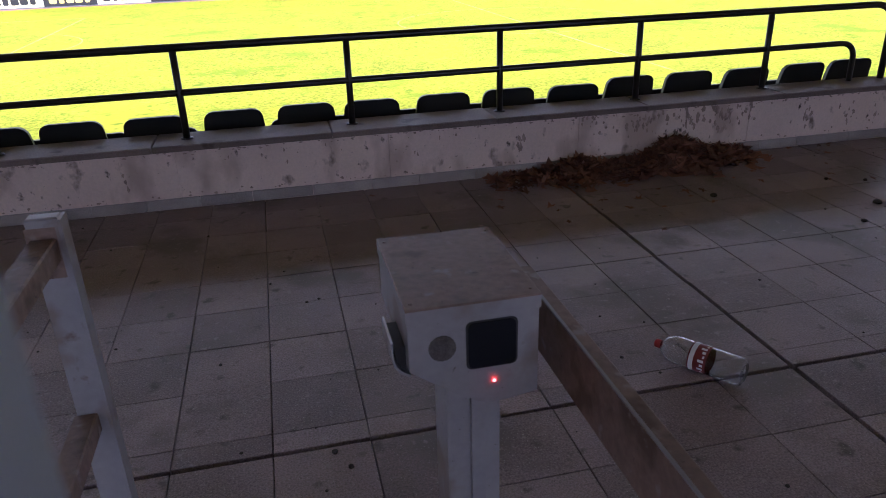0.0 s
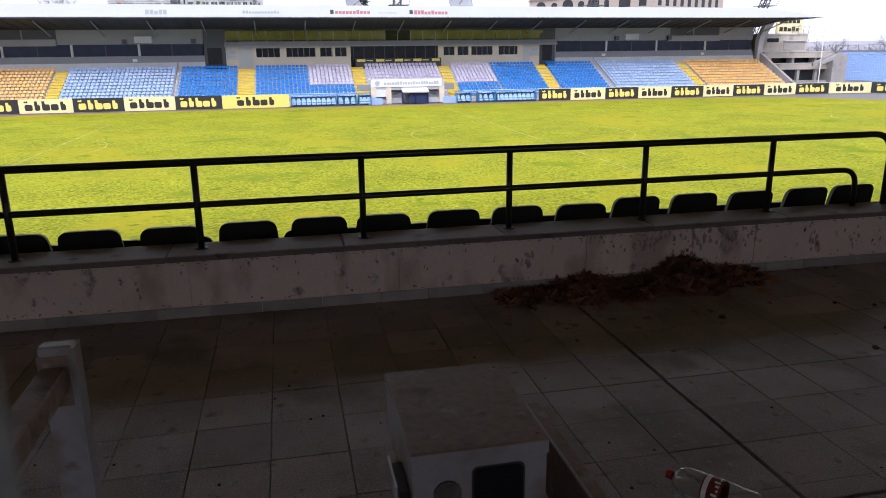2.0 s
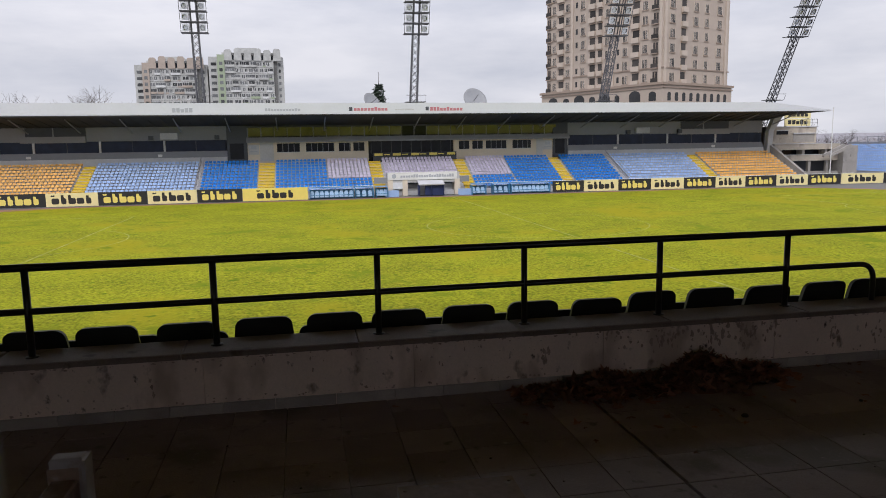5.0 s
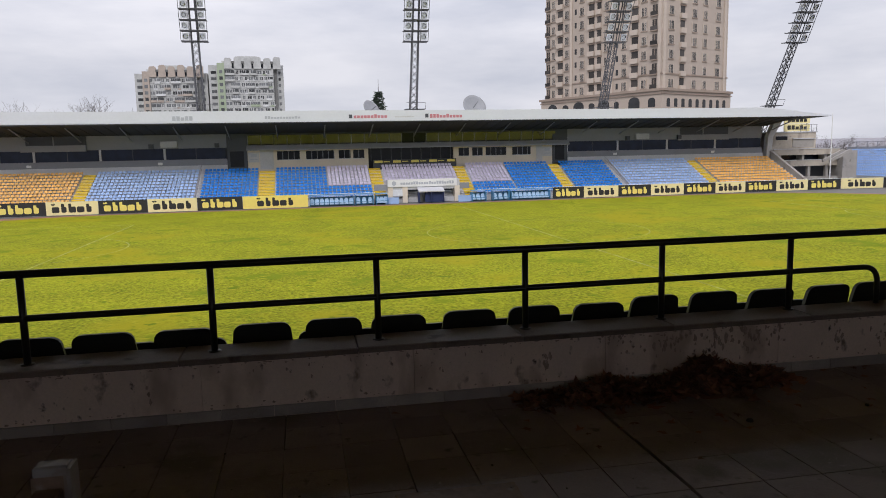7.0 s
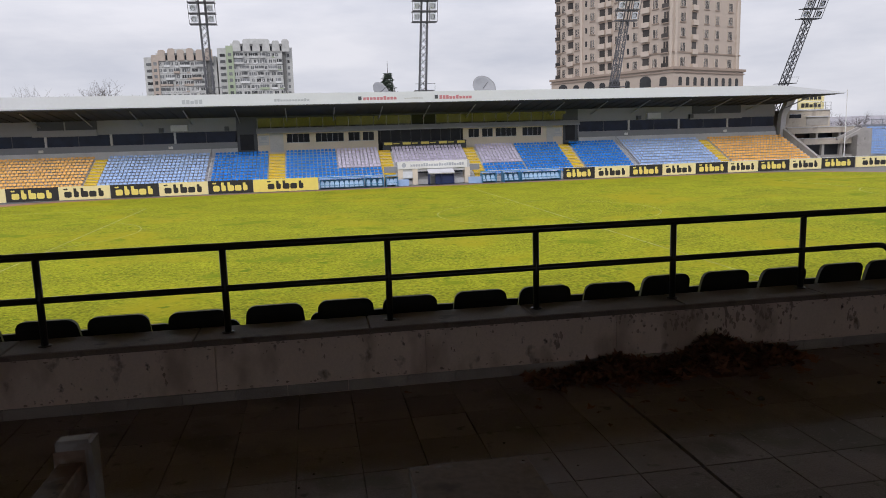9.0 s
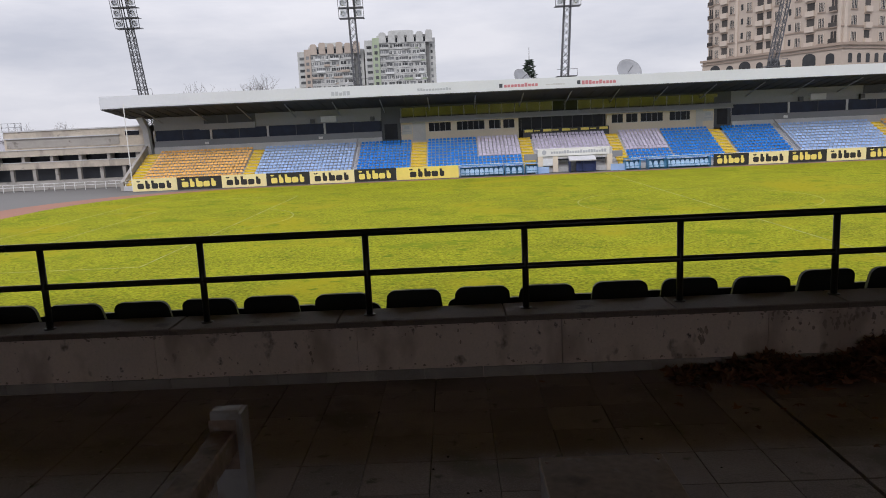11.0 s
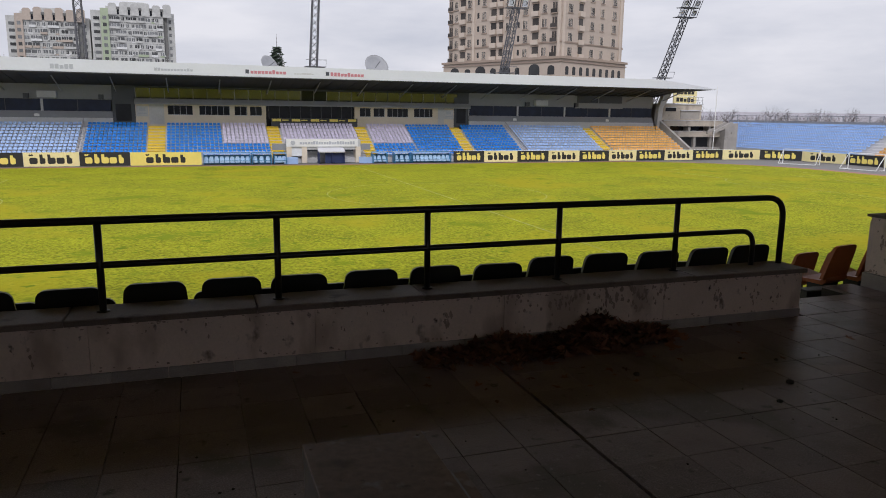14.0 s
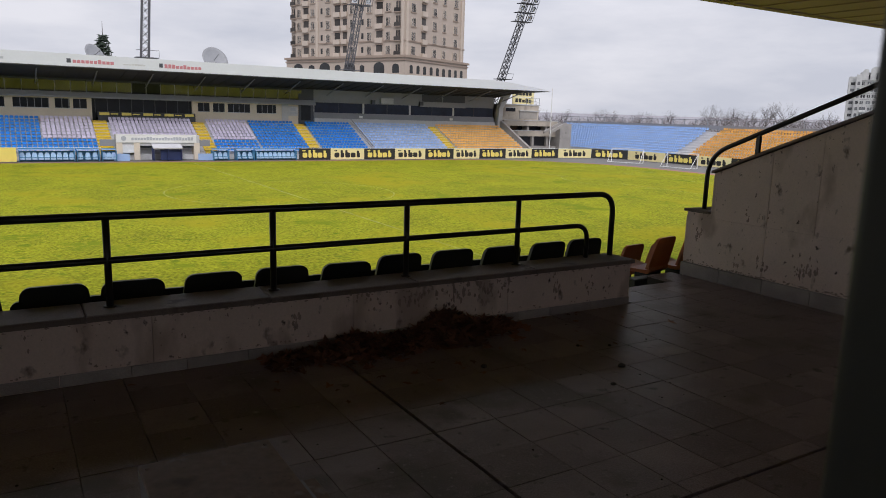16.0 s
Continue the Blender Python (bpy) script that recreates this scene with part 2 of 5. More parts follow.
DISH = material("weathered_white_dish", (0.27, 0.275, 0.285), 0.6, vary=0.15, grain=3, blotch=0.6, bump=0)
CLEAR = material("clear_bottle_plastic", (0.95, 0.97, 0.98), 0.06, vary=0.0, grain=30, bump=0.03, transmit=1.0)
CAP_RED = material("red_cap_plastic", (0.45, 0.03, 0.03), 0.35, vary=0.1, grain=200, bump=0)
LABEL = material("dark_red_label_film", (0.16, 0.02, 0.02), 0.3, vary=0.3, grain=90, bump=0)
LED = bpy.data.materials.new("red_led")
LED.use_nodes = True
LED.node_tree.nodes["Principled BSDF"].inputs["Base Color"].default_value = (0.6, 0.02, 0.02, 1)
LED.node_tree.nodes["Principled BSDF"].inputs["Emission Color"].default_value = (1, 0.08, 0.06, 1)
LED.node_tree.nodes["Principled BSDF"].inputs["Emission Strength"].default_value = 4


# ---- mesh helpers ----
class Shape:
    """Vertices and faces that become one mesh."""

    def __init__(self):
        self.v, self.f = [], []

    def add(self, verts, faces):
        n = len(self.v)
        self.v += [tuple(p) for p in verts]
        self.f += [tuple(i + n for i in q) for q in faces]
        return self

    def box(self, x0, x1, y0, y1, z0, z1, m=None):
        p = [Vector((x, y, z)) for z in (z0, z1) for y in (y0, y1) for x in (x0, x1)]
        return self.add([m @ q for q in p] if m else p, ((0, 2, 3, 1), (4, 5, 7, 6), (0, 1, 5, 4), (2, 6, 7, 3), (0, 4, 6, 2), (1, 3, 7, 5)))

    def slab(self, x0, x1, y0, y1, z0, z1, b=0.004):
        """A block with chamfered upper edges."""
        p = [(x, y, z0) for x, y in ((x0, y0), (x1, y0), (x1, y1), (x0, y1))] + [(x, y, z1 - b) for x, y in ((x0, y0), (x1, y0), (x1, y1), (x0, y1))]
        p += [(x, y, z1) for x, y in ((x0 + b, y0 + b), (x1 - b, y0 + b), (x1 - b, y1 - b), (x0 + b, y1 - b))]
        f = [(8, 9, 10, 11), (3, 2, 1, 0)]
        for i in range(4):
            j = (i + 1) % 4
            f += [(i, j, 4 + j, 4 + i), (4 + i, 4 + j, 8 + j, 8 + i)]
        return self.add(p, f)

    def prism(self, poly, axis, a, b):
        """A polygon drawn out along an axis: x takes (y, z), y takes (x, z), z takes (x, y)."""
        put = {"x": lambda p, s: (s, *p), "y": lambda p, s: (p[0], s, p[1]), "z": lambda p, s: (*p, s)}[axis]
        n = len(poly)
        return self.add([put(p, s) for s in (a, b) for p in poly],
                        [tuple(range(n))[::-1], tuple(range(n, 2 * n))] + [(i, (i + 1) % n, n + (i + 1) % n, n + i) for i in range(n)])

    def tube(self, path, r, n=8):
        """A round bar along a path of points; r is one radius or one for each point."""
        path = [Vector(p) for p in path]
        rs = r if isinstance(r, (list, tuple)) else [r] * len(path)
        start, up = len(self.v), None
        for i, p in enumerate(path):
            d = (path[min(i + 1, len(path) - 1)] - path[max(i - 1, 0)]).normalized()
            if up is None:
                up = d.orthogonal().normalized()
            up = (up - d * up.dot(d)).normalized()
            side = d.cross(up)
            self.v += [tuple(p + (up * math.cos(2 * math.pi * k / n) + side * math.sin(2 * math.pi * k / n)) * rs[i]) for k in range(n)]
        for i in range(len(path) - 1):
            a = start + i * n
            self.f += [(a + k, a + (k + 1) % n, a + n + (k + 1) % n, a + n + k) for k in range(n)]
        self.f += [tuple(start + k for k in range(n))[::-1], tuple(start + (len(path) - 1) * n + k for k in range(n))]
        return self

    def lathe(self, profile, m, n=20):
        """A turned body: profile of (radius, height) about the z axis of m."""
        start = len(self.v)
        for r, z in profile:
            self.v += [tuple(m @ Vector((r * math.cos(2 * math.pi * k / n), r * math.sin(2 * math.pi * k / n), z))) for k in range(n)]
        for i in range(len(profile) - 1):
            a = start + i * n
            self.f += [(a + k, a + (k + 1) % n, a + n + (k + 1) % n, a + n + k) for k in range(n)]
        return self

    def mesh(self, name, mat, smooth=False):
        me = bpy.data.meshes.new(name)
        me.from_pydata(self.v, [], self.f)
        me.materials.append(mat)
        if smooth:
            me.polygons.foreach_set("use_smooth", [True] * len(me.polygons))
        me.update()
        return me


def part(name, shape, mat, parent=None, label="", smooth=False, kind=""):
    ob = new(name, shape.mesh(name, mat, smooth))
    ob.parent = parent
    return tagged(ob, label, kind=kind)


def thing(name, label, category, group="", kind="", at=(0, 0, 0)):
    ob = new(name)
    ob.location = at
    ob.empty_display_size = 0.1
    return tagged(ob, label, category, group, kind)


def whole(name, shape, mat, label, category, group="", kind="", smooth=False):
    return tagged(part(name, shape, mat, smooth=smooth), label, category, group, kind)


def bars(shape, y, x0, x1, z0, z1, n, rng, m=None, depth=0.02):
    """Plain bars in place of a word on a panel that faces -y."""
    w = (x1 - x0) / n
    for i in range(n):
        top = z1 if rng.random() < 0.35 else z0 + (z1 - z0) * 0.72
        shape.box(x0 + i * w + w * 0.1, x0 + (i + 1) * w - w * 0.1, y - depth, y, z0, top, m)

# ---- near deck: floor, walls, roof ----
rng = random.Random(7)
floor = whole("floor", Shape().box(-9, 4.73, -6, 4.9, -0.30, -0.022).box(4.732, 6.05, -6, 4.58, -0.30, -0.0221).box(5.70, 6.05, 4.581, 4.898, -0.30, -0.0221).box(6.052, 14, -6, 4.78, -0.30, -0.022), JOINT,
              "grey terrazzo tile floor with dark dirty joints", "floor", kind="structure")
soffit = Shape()
for k in range(80):
    soffit.box(-40 + 1.6 * k, -39.8 + 1.6 * k, -6.0, 17.62, 5.655, 5.70)
ceiling = whole("ceiling", soffit.box(-60, 90, -6.3, 17.96, 5.70, 6.07).box(-60, 90, 17.63, 17.98, 5.65, 5.70), SOFFIT,
                "tan painted roof slab with ribbed soffit over the deck", "ceiling", kind="structure")
wall_west = whole("wall_west", Shape().box(-9.3, -9.0, -6.0, 4.1, -0.3, 5.70), PAINT_WALL, "plain cream plaster side wall", "wall", kind="structure")
wall_east = whole("wall_east", Shape().box(14.0, 14.3, -6.0, 4.1, -0.3, 5.70), PAINT_WALL, "plain cream plaster side wall", "wall", kind="structure")
# assumed rear wall, out of view; its openings are sized to light the deck
back = Shape()
for x0, x1 in ((-9.3, -3.6), (-0.5, 0.4), (3.9, 14.3)):
    back.box(x0, x1, -6.3, -6.0, -0.3, 5.70)
back.box(-9.3, 14.3, -6.299, -6.001, 2.5, 5.70)
whole("wall_south", back, PAINT_WALL, "assumed unseen rear wall with openings that let light in", "wall", kind="structure")

# parapet
parapet = whole("wall_parapet", Shape().box(-9, 4.67, 4.172, 4.43, -0.36, 0.343), PAINT_WALL, "low cream parapet wall with mould stains", "wall", kind="structure")
x = 4.685
while x > -9:
    w = 1.24
    part("panel", Shape().box(max(-9, x - w + 0.004), x, 4.152, 4.172, 0.062, 0.343), PAINT_WALL, parapet)
    x -= w
part("panel", Shape().box(4.67, 4.685, 4.157, 4.43, 0.0, 0.343), PAINT_WALL, parapet)
x = 4.685
while x > -9:
    w = rng.choice((0.3, 0.42, 0.36))
    part("plinth_tile", Shape().slab(max(-9, x - w + 0.004), x, 4.14 + rng.uniform(-0.002, 0.002), 4.1725, 0, 0.062, 0.003), PLINTH, parapet)
    x -= w
x = 4.71
while x > -9:
    w = 1.02
    part("capstone", Shape().slab(max(-9, x - w + 0.005), x, 4.128 + rng.uniform(-0.004, 0.004), 4.445, 0.3435, 0.378 + rng.uniform(-0.002, 0.002), 0.006), CAPSTONE, parapet)
    x -= w

# side wall of the stair, with its sloping top
SIDE = [(4.78, -0.6), (4.78, 0.64), (4.50, 0.64), (4.50, 1.03), (-2.4, 3.80), (-2.4, -0.3)]
side_wall = whole("wall_stair_side", Shape().prism(SIDE, "x", 6.062, 6.38), PAINT_WALL, "cream plaster stair side wall with sloping top and stains", "wall", kind="structure")
for y0, y1, z0, z1 in ((3.9, 4.78, 0.135, 0.60), (3.0, 3.896, 0.135, 0.60), (2.1, 2.996, 0.135, 0.60), (1.2, 2.096, 0.135, 0.60)):
    part("panel", Shape().box(6.052, 6.063, y0, y1, z0, z1), PAINT_WALL, side_wall)
for y0, y1 in ((3.9, 4.497), (3.45, 3.896), (3.0, 3.446), (2.55, 2.996), (2.1, 2.546), (1.2, 2.096)):
    top = lambda y: 1.03 + (4.5 - y) * (1.57 / 3.9) - 0.02
    part("panel", Shape().prism([(y0, 0.604), (y1, 0.604), (y1, top(y1)), (y0, top(y0))], "x", 6.052, 6.063), PAINT_WALL, side_wall)
y = 4.79
while y > 0.7:
    part("plinth_tile", Shape().slab(6.035, 6.064, y - 0.455, y, 0, 0.132, 0.004), PLINTH, side_wall)
    y -= 0.46
part("coping", Shape().prism([(4.52, 1.03), (4.52, 1.055), (-2.4, 3.838), (-2.4, 3.807)], "x", 6.03, 6.41), CAPSTONE, side_wall, "dark weathered coping")
part("coping", Shape().slab(6.03, 6.41, 4.505, 4.80, 0.6405, 0.665), CAPSTONE, side_wall, "dark weathered coping")

# stair down to the seats
stair = thing("stair", "grey concrete stair leading down between the seat rows", "stair", kind="structure")
for i in range(23):
    y0, z1 = 4.582 + i * 0.4, -0.205 - 0.185 * i
    part("step", Shape().slab(4.80, 5.695 if i == 0 else 6.05, y0 + 0.0, y0 + 0.43, max(-5.1, z1 - 0.3), z1, 0.01), CONCRETE, stair)
# terrace below the parapet
terrace = Shape()
for i in range(11):
    terrace.box(-40, 4.79, 4.445 + 0.77 * i, 4.445 + 0.77 * (i + 1), -5.1, -0.337 - 0.255 * min(i, 1) - 0.42 * max(0, i - 1))
    terrace.box(6.06, 60, 4.79 + 0.8 * i, 4.79 + 0.8 * (i + 1), -5.1, -0.42 - 0.24 * min(i, 1) - 0.42 * max(0, i - 1))
whole("terrace", terrace, CONCRETE, "grey concrete seating terrace below the deck", "terrace", kind="structure")
whole("foundation", Shape().box(-40, -9.31, -6, 4.86, -5.1, -0.46).box(14.31, 60, -6, 4.86, -5.1, -0.56).box(-9.3, 14.3, -6.3, 4.46, -5.1, -0.365), CONCRETE,
      "grey concrete substructure below the deck", "foundation", kind="structure")


# ---- guard rail on the parapet ----
def bend(a, corner, b, r, n=6):
    """A path round a corner with a rounded bend."""
    a, c, b = Vector(a), Vector(corner), Vector(b)
    p, q = c + (a - c).normalized() * r, c + (b - c).normalized() * r
    return [a] + [p * (1 - t) ** 2 + c * 2 * t * (1 - t) + q * t * t for t in [i / n for i in range(n + 1)]] + [b]


RY = 4.314
guard = thing("guard_rail", "dark painted steel guard rail standing on the parapet", "railing", at=(1.8, RY, 0.377))
guard.rotation_euler = (0, 0, 0.015)
guard_inv = Matrix.Translation((1.8, RY, 0.377)).inverted()


def rail_part(name, shape):
    ob = part(name, shape, BLACK_RAIL, guard, smooth=True)
    ob.matrix_parent_inverse = guard_inv
    return ob


rail_part("top_rail", Shape().tube(bend((-9, RY, 0.897), (4.64, RY, 0.897), (4.64, RY, 0.379), 0.165), 0.0228, 12))
rail_part("mid_rail", Shape().tube(bend((-9, RY, 0.643), (4.37, RY, 0.647), (4.37, RY, 0.379), 0.125), 0.0195, 12))
POSTS = [3.652, 2.68, 1.724, 0.771, -0.204] + [-1.217 - 0.98 * k for k in range(8)]
for px in POSTS:
    rail_part("post", Shape().tube([(px, RY, 0.379), (px, RY, 0.89)], 0.0205, 10))
    rail_part("foot_flange", Shape().lathe([(0.0, 0.006), (0.036, 0.006), (0.038, 0.0)], Matrix.Translation((px, RY, 0.379)), 12))
stair_rail = thing("stair_hand_rail", "dark painted steel hand rail on the stair side wall", "railing", at=(6.2, 4.63, 0.665))
sr_inv = Matrix.Translation((6.2, 4.63, 0.665)).inverted()
sr = part("rail", Shape().tube(bend((6.2, 4.70, 0.664), (6.2, 4.70, 1.19), (6.2, 0.9, 2.78), 0.22), 0.022, 10), BLACK_RAIL, stair_rail, smooth=True)
sr.matrix_parent_inverse = sr_inv
for py in (4.17, 3.1, 2.0):
    o = part("post", Shape().box(6.185, 6.215, py - 0.018, py + 0.018, 1.05 + (4.5 - py) * 0.4026, 1.40 + (4.17 - py) * 0.418), BLACK_RAIL, stair_rail)
    o.matrix_parent_inverse = sr_inv


# ---- seats ----
def seat_shapes():
    """A moulded stadium seat: back shell with rounded corners, pan and foot, facing +y, its foot at the origin."""
    back_s, pan = Shape(), Shape()
    W, Hh = 0.178, 0.377
    outline = []
    for cx, cz, a0 in ((W - 0.06, Hh - 0.06, 0), (-W + 0.06, Hh - 0.06, 90)):
        outline += [(cx + 0.06 * math.cos(radians(a0 + k * 22.5)), cz + 0.06 * math.sin(radians(a0 + k * 22.5))) for k in range(5)]
    outline += [(-W * 1.08, Hh * 0.45), (-W * 1.1, 0.0), (W * 1.1, 0.0), (W * 1.08, Hh * 0.45)]
    n = len(outline)
    front = [(px, 0.07 - 0.24 * pz + 0.25 * px * px, 0.42 + pz) for px, pz in outline]
    rear = [(px * 1.02, q - 0.035, pz) for (px, q, pz) in front]
    back_s.add(front + rear, [tuple(range(n)), tuple(range(n, 2 * n))[::-1]] + [(i, n + i, n + (i + 1) % n, (i + 1) % n) for i in range(n)])
    sec = [(0.03, 0.44), (0.08, 0.405), (0.30, 0.395), (0.43, 0.425), (0.45, 0.40), (0.42, 0.365), (0.06, 0.36), (0.02, 0.40)]
    pan.prism(sec, "x", -0.18, 0.18)
    foot = Shape().box(-0.13, 0.13, 0.08, 0.24, 0.0, 0.362)
    return back_s, pan, foot


def stadium_seat(mat, label, group, base):
    b, p, f = seat_shapes()
    ob = thing("stadium_seat", label, "seat", group)
    part("backrest", b, mat, ob, smooth=False)
    part("seat_pan", p, mat, ob)
    part("foot", f, base, ob)
    return ob


black = stadium_seat(BLACK_SEAT, "dark plastic stadium seat on the concrete terrace", "dark seats below the parapet", CONCRETE)
FRONT = [4.587, 4.166, 3.686, 3.235, 2.772, 2.34, 1.878, 1.42, 0.936, 0.511, 0.057, -0.415, -0.894, -1.304] + [-1.754 - 0.45 * k for k in range(10)]
SECOND = [4.45, 3.97, 3.415, 2.874, 2.37, 1.872, 1.346, 0.886, 0.45, 0.04, -0.427, -0.902] + [-1.36 - 0.46 * k for k in range(12)]
places = [(x, 4.615, -0.337 + (0.022 if x > 2.7 else 0.0)) for x in FRONT] + [(x, 5.37, -0.592) for x in SECOND]
for i, (sx, sy, sz) in enumerate(places):
    m = pose(sx, sy, sz, rx=rng.uniform(-1.5, 1.5), rz=rng.uniform(-3, 3))
    if i == 0:
        black.matrix_basis = m
    else:
        copy_thing(black, m)
orange = stadium_seat(ORANGE_SEAT, "faded orange plastic stadium seat beside the stair", "orange seats beside the stair", BLACK_SEAT)
orange.matrix_basis = pose(6.25, 5.22, -0.42, rz=12) @ Matrix.Diagonal((1, 1, 0.9, 1))
for px, py, pz, turn in ((6.62, 6.02, -0.66, 8), (6.72, 5.22, -0.42, 8), (7.08, 6.02, -0.66, 8)):
    copy_thing(orange, pose(px, py, pz, rz=turn))

# added black block that fills in for the shadowed gap below the seats
whole("seat_plinth", Shape().slab(5.70, 6.35, 5.06, 5.20, -0.62, -0.09, 0.01), BLACK_SEAT, "dark low block standing in for the shaded gap under the orange seats", "plinth")


# ---- mould and dirt on the walls ----
MOULD = material("black_brown_mould", (0.35, 0.275, 0.235), 0.9, vary=0.6, grain=90, blotch=14, bump=0.2)
mr = random.Random(31)


def stain(s, put, u, v, size, tall):
    """One ragged patch on a wall; put(u, v) gives its place."""
    n = 11
    rim = [(u + size * mr.uniform(0.35, 1.1) * math.cos(2 * math.pi * k / n), v + size * tall * mr.uniform(0.35, 1.1) * math.sin(2 * math.pi * k / n)) for k in range(n)]
    s.add([put(*q) for q in rim], [tuple(range(n))])


s = Shape()
on_parapet = lambda u, v: (min(u, 4.66), 4.1505, min(max(v, 0.066), 0.338))
for cu, cv, spread, n, size in ((2.65, 0.27, 0.10, 26, 0.013), (2.95, 0.25, 0.10, 30, 0.015), (3.2, 0.28, 0.07, 22, 0.014), (3.42, 0.27, 0.05, 16, 0.012), (2.3, 0.28, 0.06, 12, 0.010), (1.82, 0.22, 0.03, 10, 0.012),
                                (3.9, 0.24, 0.03, 12, 0.013), (4.25, 0.20, 0.05, 12, 0.011), (4.45, 0.15, 0.04, 9, 0.010), (-0.55, 0.21, 0.012, 4, 0.010), (0.3, 0.26, 0.2, 8, 0.006), (1.2, 0.25, 0.3, 12, 0.007)):
    for _ in range(n):
        stain(s, on_parapet, mr.gauss(cu, spread), mr.gauss(cv, 0.045), size * mr.uniform(0.4, 1.3), mr.uniform(0.9, 2.4))
for k in range(260):
    u = mr.uniform(-4, 4.66)
    stain(s, on_parapet, u, 0.338 - abs(mr.gauss(0, 0.012)), mr.uniform(0.004, 0.016), 0.5)
    if k % 2:
        stain(s, on_parapet, mr.uniform(-4, 4.66), 0.07 + abs(mr.gauss(0, 0.010)), mr.uniform(0.004, 0.014), 0.7)
o = part("mould", s, MOULD, parapet, "dark mould stains", kind="stuff")
s = Shape()
on_side = lambda u, v: (6.0505, min(u, 4.77), max(v, 0.137))
for cu, cv, n in ((4.62, 0.36, 12), (4.15, 0.2, 10), (3.92, 0.2, 14), (3.55, 0.22, 20), (3.46, 0.27, 14), (3.02, 0.3, 22), (2.95, 0.2, 12), (4.1, 0.62, 6), (3.9, 0.6, 4), (2.6, 0.3, 14)):
    for _ in range(n):
        stain(s, on_side, mr.gauss(cu, 0.035), cv + abs(mr.gauss(-0.03, 0.07)), mr.uniform(0.005, 0.016), mr.uniform(1.0, 3.0))
for k in range(170):
    stain(s, on_side, mr.uniform(1.4, 4.77), 0.137 + abs(mr.gauss(0, 0.012)), mr.uniform(0.006, 0.02), 0.6)
o = part("mould", s, MOULD, side_wall, "dark mould stains", kind="stuff")

# ---- pitch and ground ----
PZ = -5.10
ground = whole("ground", Shape().add([(-3000, -3000, PZ - 0.05), (3000, -3000, PZ - 0.05), (3000, 3000, PZ - 0.05), (-3000, 3000, PZ - 0.05)], [(0, 1, 2, 3)]), EARTH,
               "grey asphalt and bare earth ground", "ground", kind="structure")
CX, CY = 19.5, 57.6


def round_rect(x0, x1, y0, y1, r, n=10):
    p = []
    for cx, cy, a in ((x1 - r, y1 - r, 0), (x0 + r, y1 - r, 90), (x0 + r, y0 + r, 180), (x1 - r, y0 + r, 270)):
        p += [(cx + r * math.cos(radians(a + 90 * k / n)), cy + r * math.sin(radians(a + 90 * k / n))) for k in range(n + 1)]
    return p


whole("track", Shape().prism(round_rect(-48, 79.5, 15, 94.2, 22), "z", PZ - 0.2, PZ - 0.02), TRACK, "faded red running track round the pitch", "track", kind="structure")
whole("pitch", Shape().prism(round_rect(-42, 77.5, 18, 92.8, 20), "z", PZ - 0.2, PZ), GRASS, "yellow-green mown grass football pitch", "pitch", kind="structure")
lines = thing("pitch_marking", "faint worn white lines on the grass pitch", "marking", kind="structure")


def line(x0, x1, y0, y1):
    part("line", Shape().box(x0, x1, y0, y1, PZ - 0.01, PZ + 0.006), LINE, lines)


def arc(cx, cy, r, a0, a1, n):
    s = Shape()
    pts = [(cx + q * math.cos(radians(a0 + (a1 - a0) * k / n)), cy + q * math.sin(radians(a0 + (a1 - a0) * k / n)), PZ + 0.006) for k in range(n + 1) for q in (r - 0.05, r + 0.05)]
    s.add(pts, [(2 * k, 2 * k + 1, 2 * k + 3, 2 * k + 2) for k in range(n)])
    part("arc", s, LINE, lines)


L2, W2 = 52.5, 34.0
line(CX - 0.06, CX + 0.06, CY - W2, CY + W2)
for yy in (CY - W2, CY + W2):
    line(CX - L2, CX + L2, yy - 0.06, yy + 0.06)
for s in (-1, 1):
    xg = CX + s * L2
    line(min(xg, xg) - 0.06, xg + 0.06, CY - W2, CY + W2)
    for d, w in ((16.5, 20.15), (5.5, 9.16)):
        xa = xg - s * d
        line(xa - 0.06, xa + 0.06, CY - w, CY + w)
        for yy in (CY - w, CY + w):
            line(min(xa, xg), max(xa, xg), yy - 0.06, yy + 0.06)
    px = xg - s * 11
    arc(px, CY, 9.15, (0 if s < 0 else 180) - 53, (0 if s < 0 else 180) + 53, 28)
arc(CX, CY, 9.15, 0, 360, 72)


def goal_frame(at, turn):
    g = thing("football_goal", "portable white tubular football goal on the track", "goal", "goals")
    w, hh, d = 2.6, 2.1, 1.6
    part("post", Shape().tube([(-w, 0, 0), (-w, 0, hh)], 0.06), WHITE, g)
    part("post", Shape().tube([(w, 0, 0), (w, 0, hh)], 0.06), WHITE, g)
    part("crossbar", Shape().tube([(-w, 0, hh), (w, 0, hh)], 0.06), WHITE, g)
    part("ground_bar", Shape().tube([(-w, d, 0.05), (w, d, 0.05)], 0.05), WHITE, g)
    for q in (-w, w):
        part("stay", Shape().tube([(q, 0, hh), (q, d, 0.05), (q, 0, 0.05)], 0.045), WHITE, g)
    g.matrix_basis = pose(*at, rz=turn)
    return g


goal_frame((84.5, 84.0, PZ), 115)
goal_frame((84.5, 73.0, PZ), 95)

# ---- advertising boards ----
AD_RNG = random.Random(3)


